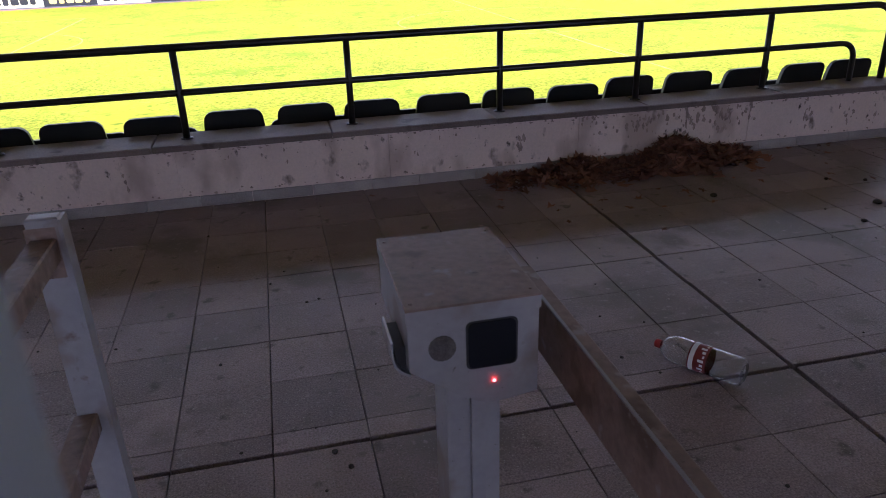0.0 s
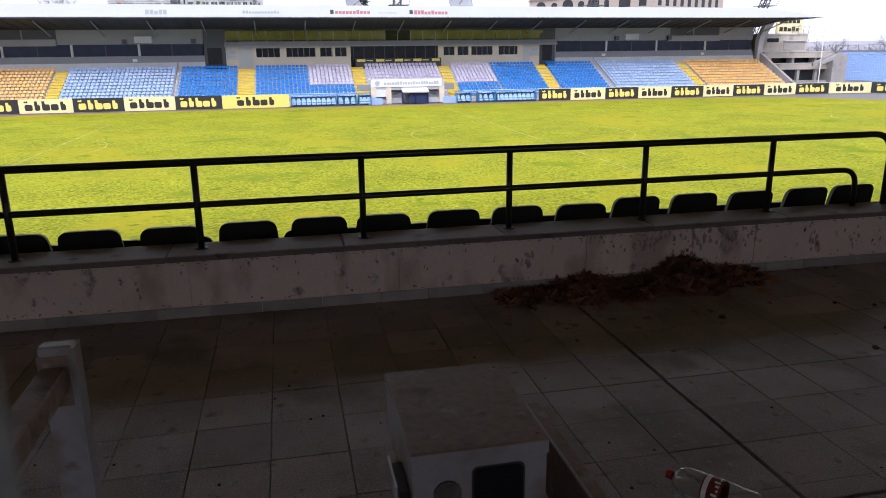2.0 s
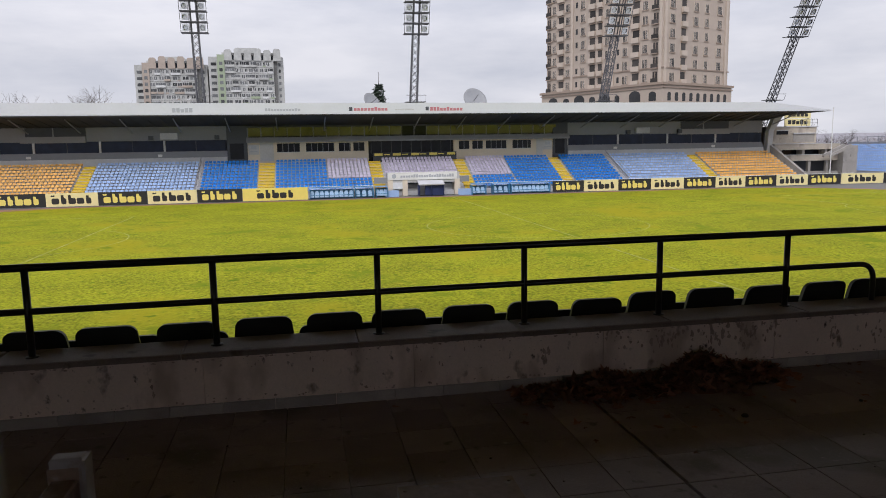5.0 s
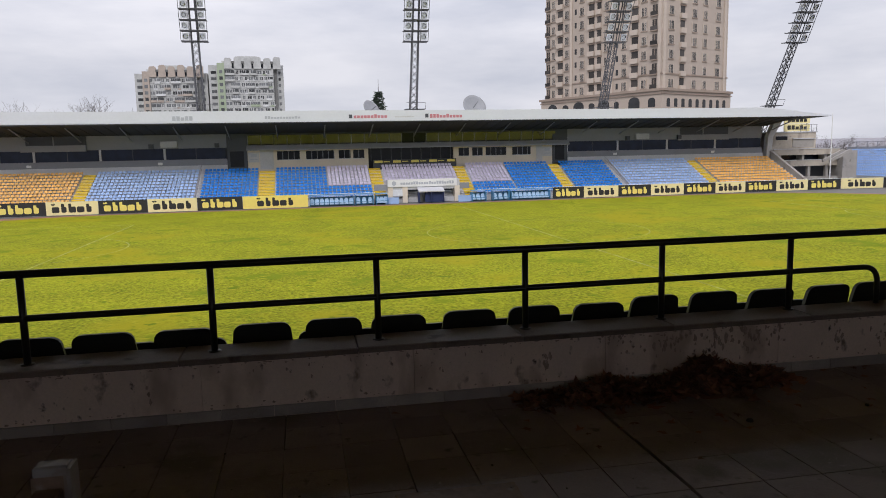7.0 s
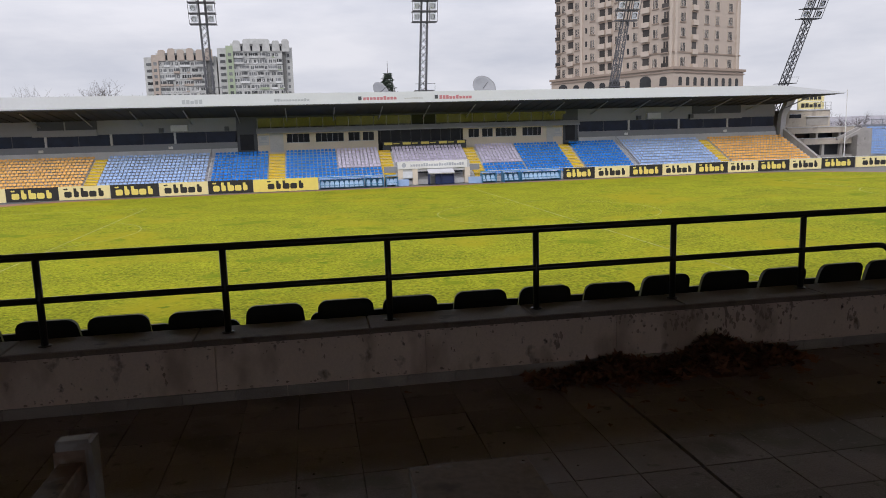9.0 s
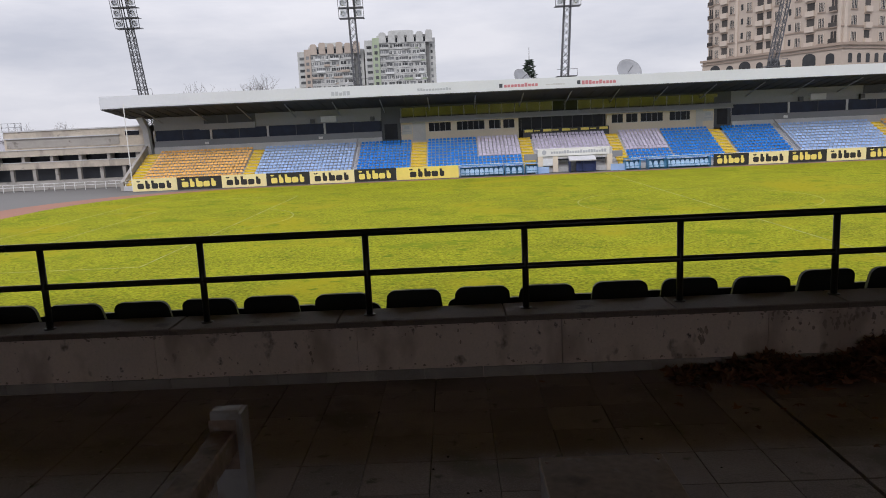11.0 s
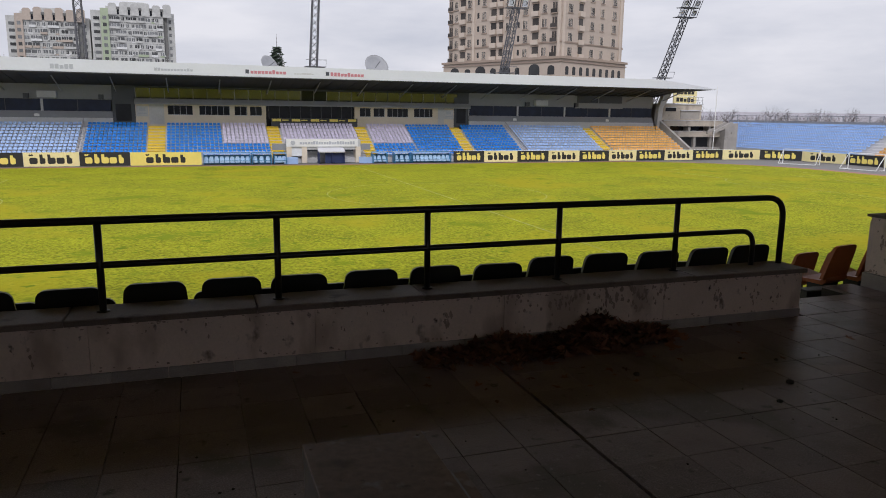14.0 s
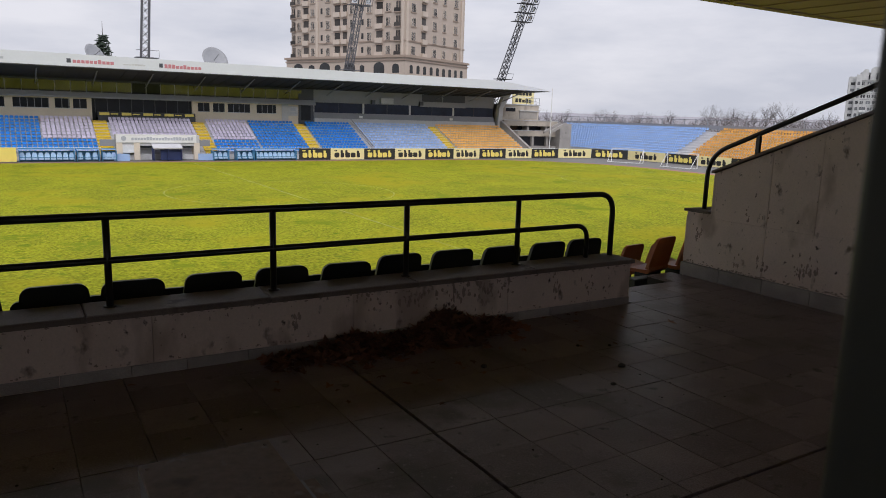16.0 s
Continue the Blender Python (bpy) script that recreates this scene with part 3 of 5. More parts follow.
def board(p, q, kind, z1=-3.52, wide=1.0):
    """A board on the ground from p to q with a row of plain blocks for its lettering."""
    p, q = Vector((*p, 0)), Vector((*q, 0))
    d = q - p
    w = d.length
    face = {"black": AD_BLACK, "pale": AD_PALE, "yellow": AD_YELLOW}[kind]
    ink = AD_YELLOW if kind == "black" else AD_BLACK
    ob = thing("advertising_board", {"black": "black perimeter advertising board with yellow print", "pale": "pale yellow perimeter advertising board with black print",
                                     "yellow": "wide bright yellow perimeter advertising board"}[kind], "board", "perimeter boards", at=(p.x, p.y, PZ))
    ob.rotation_euler = (0, 0, math.atan2(d.y, d.x))
    hh = z1 - PZ
    part("panel", Shape().box(0.02, w - 0.02, 0, 0.09, 0.06, hh), face, ob)
    part("frame", Shape().box(0.0, w, 0.02, 0.07, 0.02, 0.06).box(0.2, 0.3, 0.0, 0.5, -0.02, 0.06).box(w - 0.3, w - 0.2, 0.0, 0.5, -0.02, 0.06), GREY_PANEL, ob)
    mid, half = w / 2, min(w * 0.40, 2.35) * wide
    u = half * 2 / 5
    lo, xh, up = hh * 0.21, hh * 0.64, hh * 0.86
    for i, rise in enumerate((xh, up, up, xh, up * 0.94)):
        a, b, c = mid - half + i * u + 0.05 * u, mid - half + (i + 1) * u - 0.05 * u, 0.13
        if i in (1, 4):
            a, b = a + 0.14 * u, b - 0.14 * u
        blk = [(a + c, lo), (b - c, lo), (b, lo + c), (b, xh - c), (b - c, xh)]
        blk += [(a + c * 2.6, xh), (a + c * 2.4, rise), (a, rise)] if rise > xh else [(a + c, xh), (a, xh - c)]
        part("print_block", Shape().prism(blk + [(a, lo + c)], "y", -0.006, 0.0), ink, ob)
    part("print_block", Shape().prism([(mid - half + k * 0.11 + dx, up - 0.08 + dz) for k, dx, dz in ((0, -0.05, 0), (1, 0, 0.1), (2, 0, 0.02), (3, 0, 0.12), (4, 0.05, 0.02), (3, 0.03, -0.1), (1, -0.03, -0.1))], "y", -0.006, 0), ink, ob)
    return ob


XL = (-41.8, -35.9, -30.0, -24.1, -18.4, -12.55, -7.05)
for i in range(6):
    board((XL[i], 94.5), (XL[i + 1], 94.5), ("pale", "black")[i % 2], -3.42)
board((-7.05, 94.45), (1.1, 94.45), "yellow", -3.45)
XR = (34.1, 38.65, 43.75, 48.65, 53.7, 58.65, 63.4, 68.4, 73.6, 79.1)
for i in range(9):
    board((XR[i], 94.5), (XR[i + 1], 94.5), ("black", "pale")[i % 2])
CORNER = ((79.2, 94.5), (86.0, 94.0), (90.0, 89.4), (90.4, 81.6), (90.6, 75.5), (90.6, 69.3), (90.6, 62.5))
for i in range(6):
    board(CORNER[i], CORNER[i + 1], ("pale", "black")[i % 2])

# ---- opposite stand ----
R0, RD, RZ0, RH, NR = 98.0, 0.80, -4.45, 0.37, 11
stand = thing("grandstand", "covered grandstand with seat rows, glazed boxes and a white roof", "grandstand")
SX0, SX1 = -44.2, 75.6
for i in range(NR):
    part("terrace_step", Shape().box(SX0, SX1, R0 - 0.55 + RD * i, R0 - 0.55 + RD * (i + 1) + (0.8 if i == NR - 1 else 0), PZ, RZ0 + RH * i), STAND, stand)


def seat_block(x0, x1, r0, r1, mat, label, big=False):
    s = Shape()
    n = int((x1 - x0) / 0.52)
    top = 0.72 if big else 0.66
    for r in range(r0, r1):
        y, z = R0 + RD * r, RZ0 + RH * r
        for k in range(n):
            sx = x0 + (k + 0.5) * (x1 - x0) / n
            lean = 0.10
            pts = [(sx - 0.20, z + 0.40), (sx + 0.20, z + 0.40), (sx + 0.225, z + top - 0.09), (sx + 0.15, z + top), (sx - 0.15, z + top), (sx - 0.225, z + top - 0.09)]
            rim = [(px, y + 0.06 + lean * (pz - z - 0.4) / 0.3, pz) for px, pz in pts]
            s.add(rim + [(px, q + 0.05, pz) for px, q, pz in rim], [(0, 1, 2, 3, 4, 5), (11, 10, 9, 8, 7, 6)] + [(6 + i, 6 + (i + 1) % 6, (i + 1) % 6, i) for i in range(6)])
            s.box(sx - 0.21, sx + 0.21, y - 0.30, y + 0.07, z + 0.37, z + 0.405)
    whole("seat_block", s, mat, label, "seats", "opposite seat blocks", kind="stuff")


seat_block(-42.2, -28.6, 0, 11, S_ORANGE, "rows of faded orange plastic seats")
seat_block(-26.8, -13.5, 0, 11, S_PALE, "rows of pale blue plastic seats")
seat_block(-12.8, -5.5, 0, 11, S_BLUE, "rows of royal blue plastic seats")
seat_block(-3.1, 3.9, 0, 11, S_BLUE, "rows of royal blue plastic seats")
seat_block(3.9, 9.9, 0, 4, S_BLUE, "rows of royal blue plastic seats")
seat_block(4.0, 9.9, 4, 11, S_LILAC, "rows of white and lilac plastic seats", True)
seat_block(11.9, 22.4, 4, 11, S_LILAC, "rows of white and lilac plastic seats", True)
seat_block(24.4, 30.2, 4, 11, S_LILAC, "rows of white and lilac plastic seats", True)
seat_block(24.2, 30.2, 0, 4, S_BLUE, "rows of royal blue plastic seats")
seat_block(30.4, 37.2, 0, 11, S_BLUE, "rows of royal blue plastic seats")
seat_block(39.1, 46.4, 0, 11, S_BLUE, "rows of royal blue plastic seats")
seat_block(47.3, 60.2, 0, 11, S_PALE, "rows of pale blue plastic seats")
seat_block(62.0, 75.0, 0, 11, S_ORANGE, "rows of faded orange plastic seats")


def yellow_stair(x0, x1, r0=0):
    st = thing("yellow_stair", "yellow painted concrete aisle stair between seat blocks", "stair", "aisle stairs", at=(x0, R0, RZ0))
    inv = Matrix.Translation((x0, R0, RZ0)).inverted()
    for r in range(r0, NR):
        for h2 in (0, 1):
            y, z = R0 - 0.58 + RD * r + 0.4 * h2, RZ0 + RH * r + 0.185 * h2
            o = part("tread", Shape().box(x0, x1, y, y + 0.42, z - 0.085, z + 0.03), YELLOW, st)
            o.matrix_parent_inverse = inv
            o = part("riser", Shape().box(x0 + 0.02, x1 - 0.02, y + 0.035, y + 0.42, z - 0.45, z - 0.085), WORN_YELLOW, st)
            o.matrix_parent_inverse = inv
    return st


for x0, x1, r in ((-44.1, -42.4, 0), (-28.5, -26.95, 0), (-5.4, -3.25, 0), (10.0, 11.7, 0), (22.6, 24.2, 0), (37.3, 38.95, 0), (60.3, 61.9, 0)):
    yellow_stair(x0, x1, r)
for x0 in (-13.25, 46.75):
    whole("aisle_rail", Shape().tube([(x0, R0 - 0.5, RZ0 + 1.0), (x0, R0 + 8.2, RZ0 + 4.9)], 0.07, 5).tube([(x0, R0 - 0.5, RZ0 + 0.5), (x0, R0 + 8.2, RZ0 + 4.4)], 0.05, 5), GREY_STEEL,
          "grey steel aisle rail between seat blocks", "railing")
# front rail of the seat rows
front = thing("front_rail", "pale steel rail along the front of the seat rows", "railing", at=(0, 97.3, -4.4))
fi = Matrix.Translation((0, 97.3, -4.4)).inverted()
for x0, x1 in ((-44, 10.0), (24.2, 75.5)):
    o = part("rail", Shape().tube([(x0, 97.3, -3.62), (x1, 97.3, -3.62)], 0.035, 5).tube([(x0, 97.3, -3.95), (x1, 97.3, -3.95)], 0.025, 5), WHITE, front)
    o.matrix_parent_inverse = fi
    k = x0
    while k <= x1:
        o = part("post", Shape().box(k - 0.03, k + 0.03, 97.27, 97.33, -4.46, -3.6), WHITE, front)
        o.matrix_parent_inverse = fi
        k += 2.4
for xa, xb in ((SX0, 11.8), (22.4, SX1)):
    part("front_wall", Shape().box(xa, xb, 97.18, 97.45, PZ, -4.44), STAND, stand)

# rear boxes, wings
BY = 107.3


def wing(x0, x1):
    part("lip", Shape().box(x0, x1, 106.8, BY + 0.3, -0.76, 0.45), STAND, stand, "pale concrete lip")
    part("box_front", Shape().prism([(106.95, 0.45), (BY, 1.32), (BY + 0.4, 1.32), (BY + 0.4, 0.45)], "x", x0, x1), GREY_PANEL, stand, "grey sloping box front")
    # dark sheet in place of the unlit room behind the windows
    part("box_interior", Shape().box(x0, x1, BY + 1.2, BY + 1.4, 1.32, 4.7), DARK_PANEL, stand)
    n = round((x1 - x0) / 7.6)
    for k in range(n):
        a, b = x0 + k * (x1 - x0) / n, x0 + (k + 1) * (x1 - x0) / n
        w = part("box_window", Shape().box(a + 0.18, b - 0.18, BY + 0.05, BY + 0.1, 1.32, 2.82), BOX_GLASS, stand)
        part("mullion", Shape().box(a - 0.14, a + 0.14, BY - 0.02, BY + 0.2, 1.32, 2.85), STAND, stand)
        if k % 2 == 0:
            part("notice", Shape().box(b - 0.9, b - 0.3, BY - 0.42, BY - 0.38, 0.6, 0.95), WHITE, stand)
        part("mullion", Shape().box((a + b) / 2 - 0.04, (a + b) / 2 + 0.04, BY, BY + 0.1, 1.32, 2.82), DARK_PANEL, stand)
    part("upper_panel", Shape().box(x0, x1, BY + 0.12, BY + 0.4, 2.85, 4.76), GREY_PANEL, stand, "grey upper wall")


wing(-43.4, -9.8)
wing(41.0, 74.6)
for xa, xb in ((-36.5, -28.3), (59.5, 68.5)):
    # flat dark sheet that draws the shade of a recess
    part("balcony_recess", Shape().box(xa + 0.6, xb, BY + 0.02, BY + 0.14, 3.5, 4.74), DARK_PANEL, stand)
    part("balcony_front", Shape().box(xa, xb, BY - 0.35, BY + 0.1, 2.7, 3.55), GREY_PANEL, stand)
    part("balcony_post", Shape().box((xa + xb) / 2 - 0.08, (xa + xb) / 2 + 0.08, BY - 0.1, BY + 0.01, 3.55, 4.75), GREY_PANEL, stand)
for xa in (-18.6, 52.3):
    part("air_unit", Shape().box(xa, xa + 2.2, BY - 0.5, BY + 0.12, 3.0, 3.85), STAND, stand, "pale wall-mounted unit")
    part("loudspeaker", Shape().box(xa - 1.6, xa - 1.0, BY - 0.4, BY + 0.12, 2.9, 3.5), DARK_PANEL, stand)
    part("loudspeaker", Shape().box(xa + 7.2, xa + 7.8, BY - 0.4, BY + 0.12, 2.9, 3.5), DARK_PANEL, stand)
# dark stair towers
for xa, xb in ((-9.8, -7.0), (38.6, 41.0)):
    part("stair_tower", Shape().box(xa, xb, BY - 0.1, BY + 0.5, -0.4, 4.78), DARK_PANEL, stand, "dark slate stair tower")
    part("doorway", Shape().box(xa + 0.4, xb - 0.5, BY - 0.16, BY - 0.09, 0.1, 2.3), DARK_GLASS, stand)
# centre block
for xa, xb in ((-7.0, 10.2), (23.0, 38.6)):
    part("centre_wall", Shape().box(xa, xb, BY, BY + 0.5, -0.76, 2.35), BEIGE, stand, "beige rendered wall")
part("centre_back", Shape().box(10.2, 23.0, BY + 0.5, BY + 0.7, -0.76, 2.4), DARK_GLASS, stand, "dark glazed lounge front")
for k in range(9):
    part("mullion", Shape().box(10.6 + 1.5 * k, 10.68 + 1.5 * k, BY + 0.42, BY + 0.5, 0.5, 2.4), DARK_PANEL, stand)
for xa, xb in ((-2.9, 0.3), (1.2, 5.2), (5.9, 7.6), (8.0, 9.6), (23.8, 25.4), (25.9, 27.5), (28.0, 31.2), (32.2, 35.1)):
    part("window", Shape().box(xa, xb, BY - 0.03, BY + 0.02, 1.0, 2.2), DARK_GLASS, stand)
    part("window_sill", Shape().box(xa - 0.1, xb + 0.1, BY - 0.1, BY, 0.92, 1.0), STAND, stand)
    for q in range(1, int((xb - xa) / 0.8) + 1):
        part("mullion", Shape().box(xa + 0.8 * q - 0.04, xa + 0.8 * q + 0.04, BY - 0.06, BY - 0.03, 1.0, 2.2), GREY_PANEL, stand)
for xa in (-6.9, 37.0):
    part("wall_sign", Shape().box(xa, xa + 1.5, BY - 0.06, BY, 0.7, 2.1), STAND, stand, "grey wall sign")
    part("sign_print", Shape().box(xa + 0.35, xa + 1.15, BY - 0.07, BY - 0.06, 1.45, 1.9), GREY_PRINT, stand)
    part("sign_print", Shape().box(xa + 0.2, xa + 1.3, BY - 0.07, BY - 0.06, 1.05, 1.2), GREY_PRINT, stand)
for xa, xb in ((-5.3, -3.4), (36.0, 37.0)):
    part("pale_pier", Shape().box(xa, xb, BY - 0.05, BY, -0.3, 2.38), STAND, stand)
part("gallery_band", Shape().prism([(BY - 1.1, 2.35), (BY - 1.1, 2.5), (BY - 0.7, 3.1), (BY + 0.6, 3.1), (BY + 0.6, 2.35)], "x", -7.05, 41.0), GREY_PANEL, stand, "grey gallery band")
GALLERY = material("reflective_gallery_glass", (0.11, 0.105, 0.115), 0.2, metal=0.8, vary=0.5, grain=0.9, blotch=0.35, bump=0.02)
k = -6.9
while k < 38.4:
    dark = 14.8 < k < 18.2
    part("gallery_window", Shape().prism([(BY + 0.02, 3.12), (BY - 0.16, 4.5), (BY - 0.12, 4.5), (BY + 0.06, 3.12)], "x", k + 0.06, k + 1.78), DARK_GLASS if dark else GALLERY, stand)
    part("mullion", Shape().prism([(BY - 0.05, 3.1), (BY - 0.22, 4.5), (BY - 0.1, 4.5), (BY + 0.06, 3.1)], "x", k - 0.05, k + 0.05), GREY_PANEL, stand)
    k += 1.84
part("gallery_head", Shape().box(-7.0, 41.0, BY, BY + 0.5, 4.5, 4.77), DARK_PANEL, stand, "dark fascia above the gallery")
banner = part("banner", Shape().box(10.9, 23.2, 106.7, 106.76, 0.12, 0.62), AD_BLACK, stand, "narrow black and yellow banner")
for q in range(9):
    part("banner_block", Shape().box(11.0 + 1.36 * q, 11.0 + 1.36 * q + (1.2 if q % 2 == 0 else 0.9), 106.68, 106.7, 0.2 if q % 2 == 0 else 0.3, 0.56 if q % 2 == 0 else 0.44), AD_YELLOW, banner)
part("banner_rail", Shape().box(10.8, 23.3, 106.76, 106.85, -0.8, 0.66), DARK_PANEL, stand)

# roof
RX0, RX1, RY0 = -47.0, 80.7, 99.0
roof = part("roof", Shape().add(
    [(RX0, RY0, 6.02), (70.0, RY0, 5.86), (RX1, RY0, 5.90), (RX1, RY0, 6.0), (70.0, RY0, 7.22), (15.0, RY0, 7.36), (RX0, RY0, 7.62),
     (RX0, 122.0, 6.9), (70.0, 122.0, 6.9), (RX1 - 4, 122.0, 6.5), (RX1 - 4, 122.0, 6.7), (70.0, 122.0, 8.3), (15.0, 122.0, 8.5), (RX0, 122.0, 8.6)],
    [(0, 1, 4, 5, 6), (1, 2, 3, 4), (6, 5, 12, 13), (5, 4, 11, 12), (4, 3, 10, 11), (0, 6, 13, 7), (3, 2, 9, 10), (13, 12, 11, 8, 7), (11, 10, 9, 8)]), ROOF_WHITE, stand, "white sheet-clad roof fascia")
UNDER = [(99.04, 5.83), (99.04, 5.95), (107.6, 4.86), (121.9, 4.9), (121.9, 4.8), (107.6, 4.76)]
part("roof_underside", Shape().prism(UNDER, "x", RX0 + 0.05, 75.4), ROOF_UNDER, stand, "ribbed roof underside with shade in its dark colour")
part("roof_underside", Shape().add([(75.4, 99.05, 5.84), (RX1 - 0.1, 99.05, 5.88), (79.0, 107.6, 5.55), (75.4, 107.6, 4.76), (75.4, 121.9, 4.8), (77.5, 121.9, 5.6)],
                                   [(0, 1, 2, 3), (3, 2, 5, 4)]), ROOF_UNDER, stand, "roof underside with shade in its dark colour")
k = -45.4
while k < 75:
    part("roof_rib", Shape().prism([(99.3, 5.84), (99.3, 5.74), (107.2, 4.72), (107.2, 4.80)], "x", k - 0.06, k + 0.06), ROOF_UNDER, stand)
    k += 1.64
k = -42.0
while k < 76:
    part("roof_strut", Shape().tube([(k, 100.6, 5.62), (k, 107.25, 3.95)], 0.085, 6), GREY_PANEL, stand, "grey steel roof strut")
    k += 6.55
part("end_column", Shape().prism([(-44.6, -0.5), (-43.8, -0.5), (-44.0, 3.0), (-44.9, 5.5), (-45.9, 5.5), (-44.8, 3.0)], "y", 106.6, 107.6), STAND, stand)
part("end_column", Shape().prism([(75.1, -0.5), (75.9, -0.5), (76.2, 3.0), (77.8, 5.5), (76.4, 5.5), (75.3, 3.0)], "y", 106.6, 107.6), STAND, stand)
part("side_wall", Shape().prism([(97.3, PZ), (97.3, -3.9), (106.8, 0.9), (108, 0.9), (108, PZ)], "x", -44.7, -44.25), CONCRETE, stand)
part("side_wall", Shape().prism([(97.3, PZ), (97.3, -3.9), (106.8, 0.9), (108, 0.9), (108, PZ)], "x", 75.65, 76.1), CONCRETE, stand)
part("rear_wall", Shape().box(-44, 75, 121.0, 121.6, PZ, 6.9), GREY_PANEL, stand)
# prints on the fascia
FR = random.Random(11)
for xa, xb, za, zb, mt, n in ((7.6, 12.2, 6.35, 6.85, RED_PRINT, 10), (18.0, 22.6, 6.3, 6.8, RED_PRINT, 10), (-15.6, -13.0, 6.3, 6.85, GREY_PRINT, 5), (-4.0, 0.6, 6.4, 6.75, GREY_PRINT, 12), (13.2, 15.8, 6.4, 6.6, STAND, 8)):
    s = Shape()
    bars(s, RY0 + 0.002, xa, xb, za, zb, n, FR)
    part("fascia_print", s, mt, roof)
for xa in (7.0, 17.4):
    part("fascia_print", Shape().box(xa, xa + 0.45, RY0 - 0.018, RY0 + 0.002, 6.35, 6.85), DARK_PANEL, roof)

# tunnel with its sign
tunnel = thing("players_tunnel", "players' tunnel with white sign and navy awning", "tunnel", at=(16.4, 97, PZ))
ti = Matrix.Translation((16.4, 97, PZ)).inverted()


def tpart(name, s, mat, label=""):
    o = part(name, s, mat, tunnel, label)
    o.matrix_parent_inverse = ti
    return o


tpart("sign_panel", Shape().box(11.7, 21.2, 96.9, 97.05, -2.95, -1.95), WHITE, "white sign with grey print")
s = Shape()
bars(s, 96.9, 13.4, 20.8, -2.65, -2.25, 21, FR)
tpart("sign_print", s, GREY_PRINT)
tpart("emblem", Shape().lathe([(0.0, 0.0), (0.30, 0.0), (0.30, 0.02)], Matrix.Translation((12.55, 96.875, -2.45)) @ Matrix.Rotation(radians(90), 4, "X"), 16), GREY_PRINT)
tpart("beam", Shape().box(11.7, 21.6, 97.06, 98.6, -3.35, -2.0), STAND)
for xa in (11.7, 13.7, 20.9):
    tpart("pier", Shape().box(xa, xa + 0.7, 96.95, 98.4, PZ, -2.96), BEIGE)
# dark sheet for the shade deep in the tunnel
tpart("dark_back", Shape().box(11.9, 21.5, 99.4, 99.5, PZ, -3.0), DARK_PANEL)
tpart("side_glazing", Shape().box(12.4, 13.7, 96.98, 97.04, PZ + 0.9, -3.3), LAMP_GLASS)
tpart("awning", Shape().prism([(95.4, -3.55), (97.0, -3.05), (97.0, -3.2), (95.45, -3.68)], "x", 15.7, 19.2), STAND, "pale awning roof")
for xa in (15.75, 17.4, 19.05):
    tpart("awning_side", Shape().box(xa, xa + 0.08, 95.5, 97.0, PZ, -3.62), NAVY, "navy awning side")
tpart("awning_curtain", Shape().box(16.6, 19.1, 95.9, 95.95, PZ + 0.05, -3.62), NAVY)
for xa in (11.8, 21.7):
    tpart("barrier", Shape().box(xa - 0.6, xa + 1.2, 95.6, 95.7, PZ, PZ + 0.85), S_PALE)
for xa, xb in ((9.9, 11.7), (21.6, 23.0)):
    tpart("balustrade", Shape().box(xa, xb, 97.2, 97.3, -3.4, -2.6), GREY_PANEL)


DUG_SEAT = material("pale_blue_dugout_seat", (0.42, 0.60, 0.80), 0.5, vary=0.1, grain=4, bump=0)


def dugout(x0, x1, n, label):
    d = thing("dugout", label, "dugout", "team dugouts", at=(x0, 95.4, PZ))
    di = Matrix.Translation((x0, 95.4, PZ)).inverted()

    def dp(name, s, mat):
        o = part(name, s, mat, d)
        o.matrix_parent_inverse = di

    dp("back_panel", Shape().box(x0, x1, 96.5, 96.58, PZ, -3.95), DUGOUT_BLUE)
    dp("canopy", Shape().prism([(95.75, -3.78), (96.6, -3.68), (96.6, -3.61), (95.75, -3.70)], "x", x0, x1), DUGOUT_BLUE)
    dp("top_rail", Shape().tube([(x0, 95.7, -3.74), (x1, 95.7, -3.74)], 0.05, 5), S_PALE)
    dp("front_rail", Shape().tube([(x0, 95.0, -4.6), (x1, 95.0, -4.6)], 0.04, 5), DUGOUT_BLUE)
    for q in (x0, x1 - 0.08):
        dp("side_panel", Shape().box(q, q + 0.08, 95.1, 96.5, PZ, -3.85), DUGOUT_BLUE)
    for q in range(n):
        sx = x0 + (q + 0.5) * (x1 - x0) / n
        dp("seat", Shape().prism([(sx - 0.25, PZ + 0.25), (sx + 0.25, PZ + 0.25), (sx + 0.27, PZ + 0.7), (sx + 0.15, PZ + 1.0), (sx - 0.15, PZ + 1.0), (sx - 0.27, PZ + 0.7)], "y", 95.9, 96.0).box(sx - 0.25, sx + 0.25, 95.5, 95.9, PZ + 0.2, PZ + 0.42), DUG_SEAT)


dugout(1.3, 7.0, 9, "blue team dugout with a row of pale seats")
dugout(7.2, 9.6, 3, "blue team dugout with a row of pale seats")
dugout(9.9, 11.5, 3, "small blue dugout with three pale seats")
dugout(22.9, 24.9, 3, "small blue dugout with three pale seats")
dugout(25.9, 28.2, 3, "blue team dugout with a row of pale seats")
dugout(28.4, 34.0, 9, "blue team dugout with a row of pale seats")


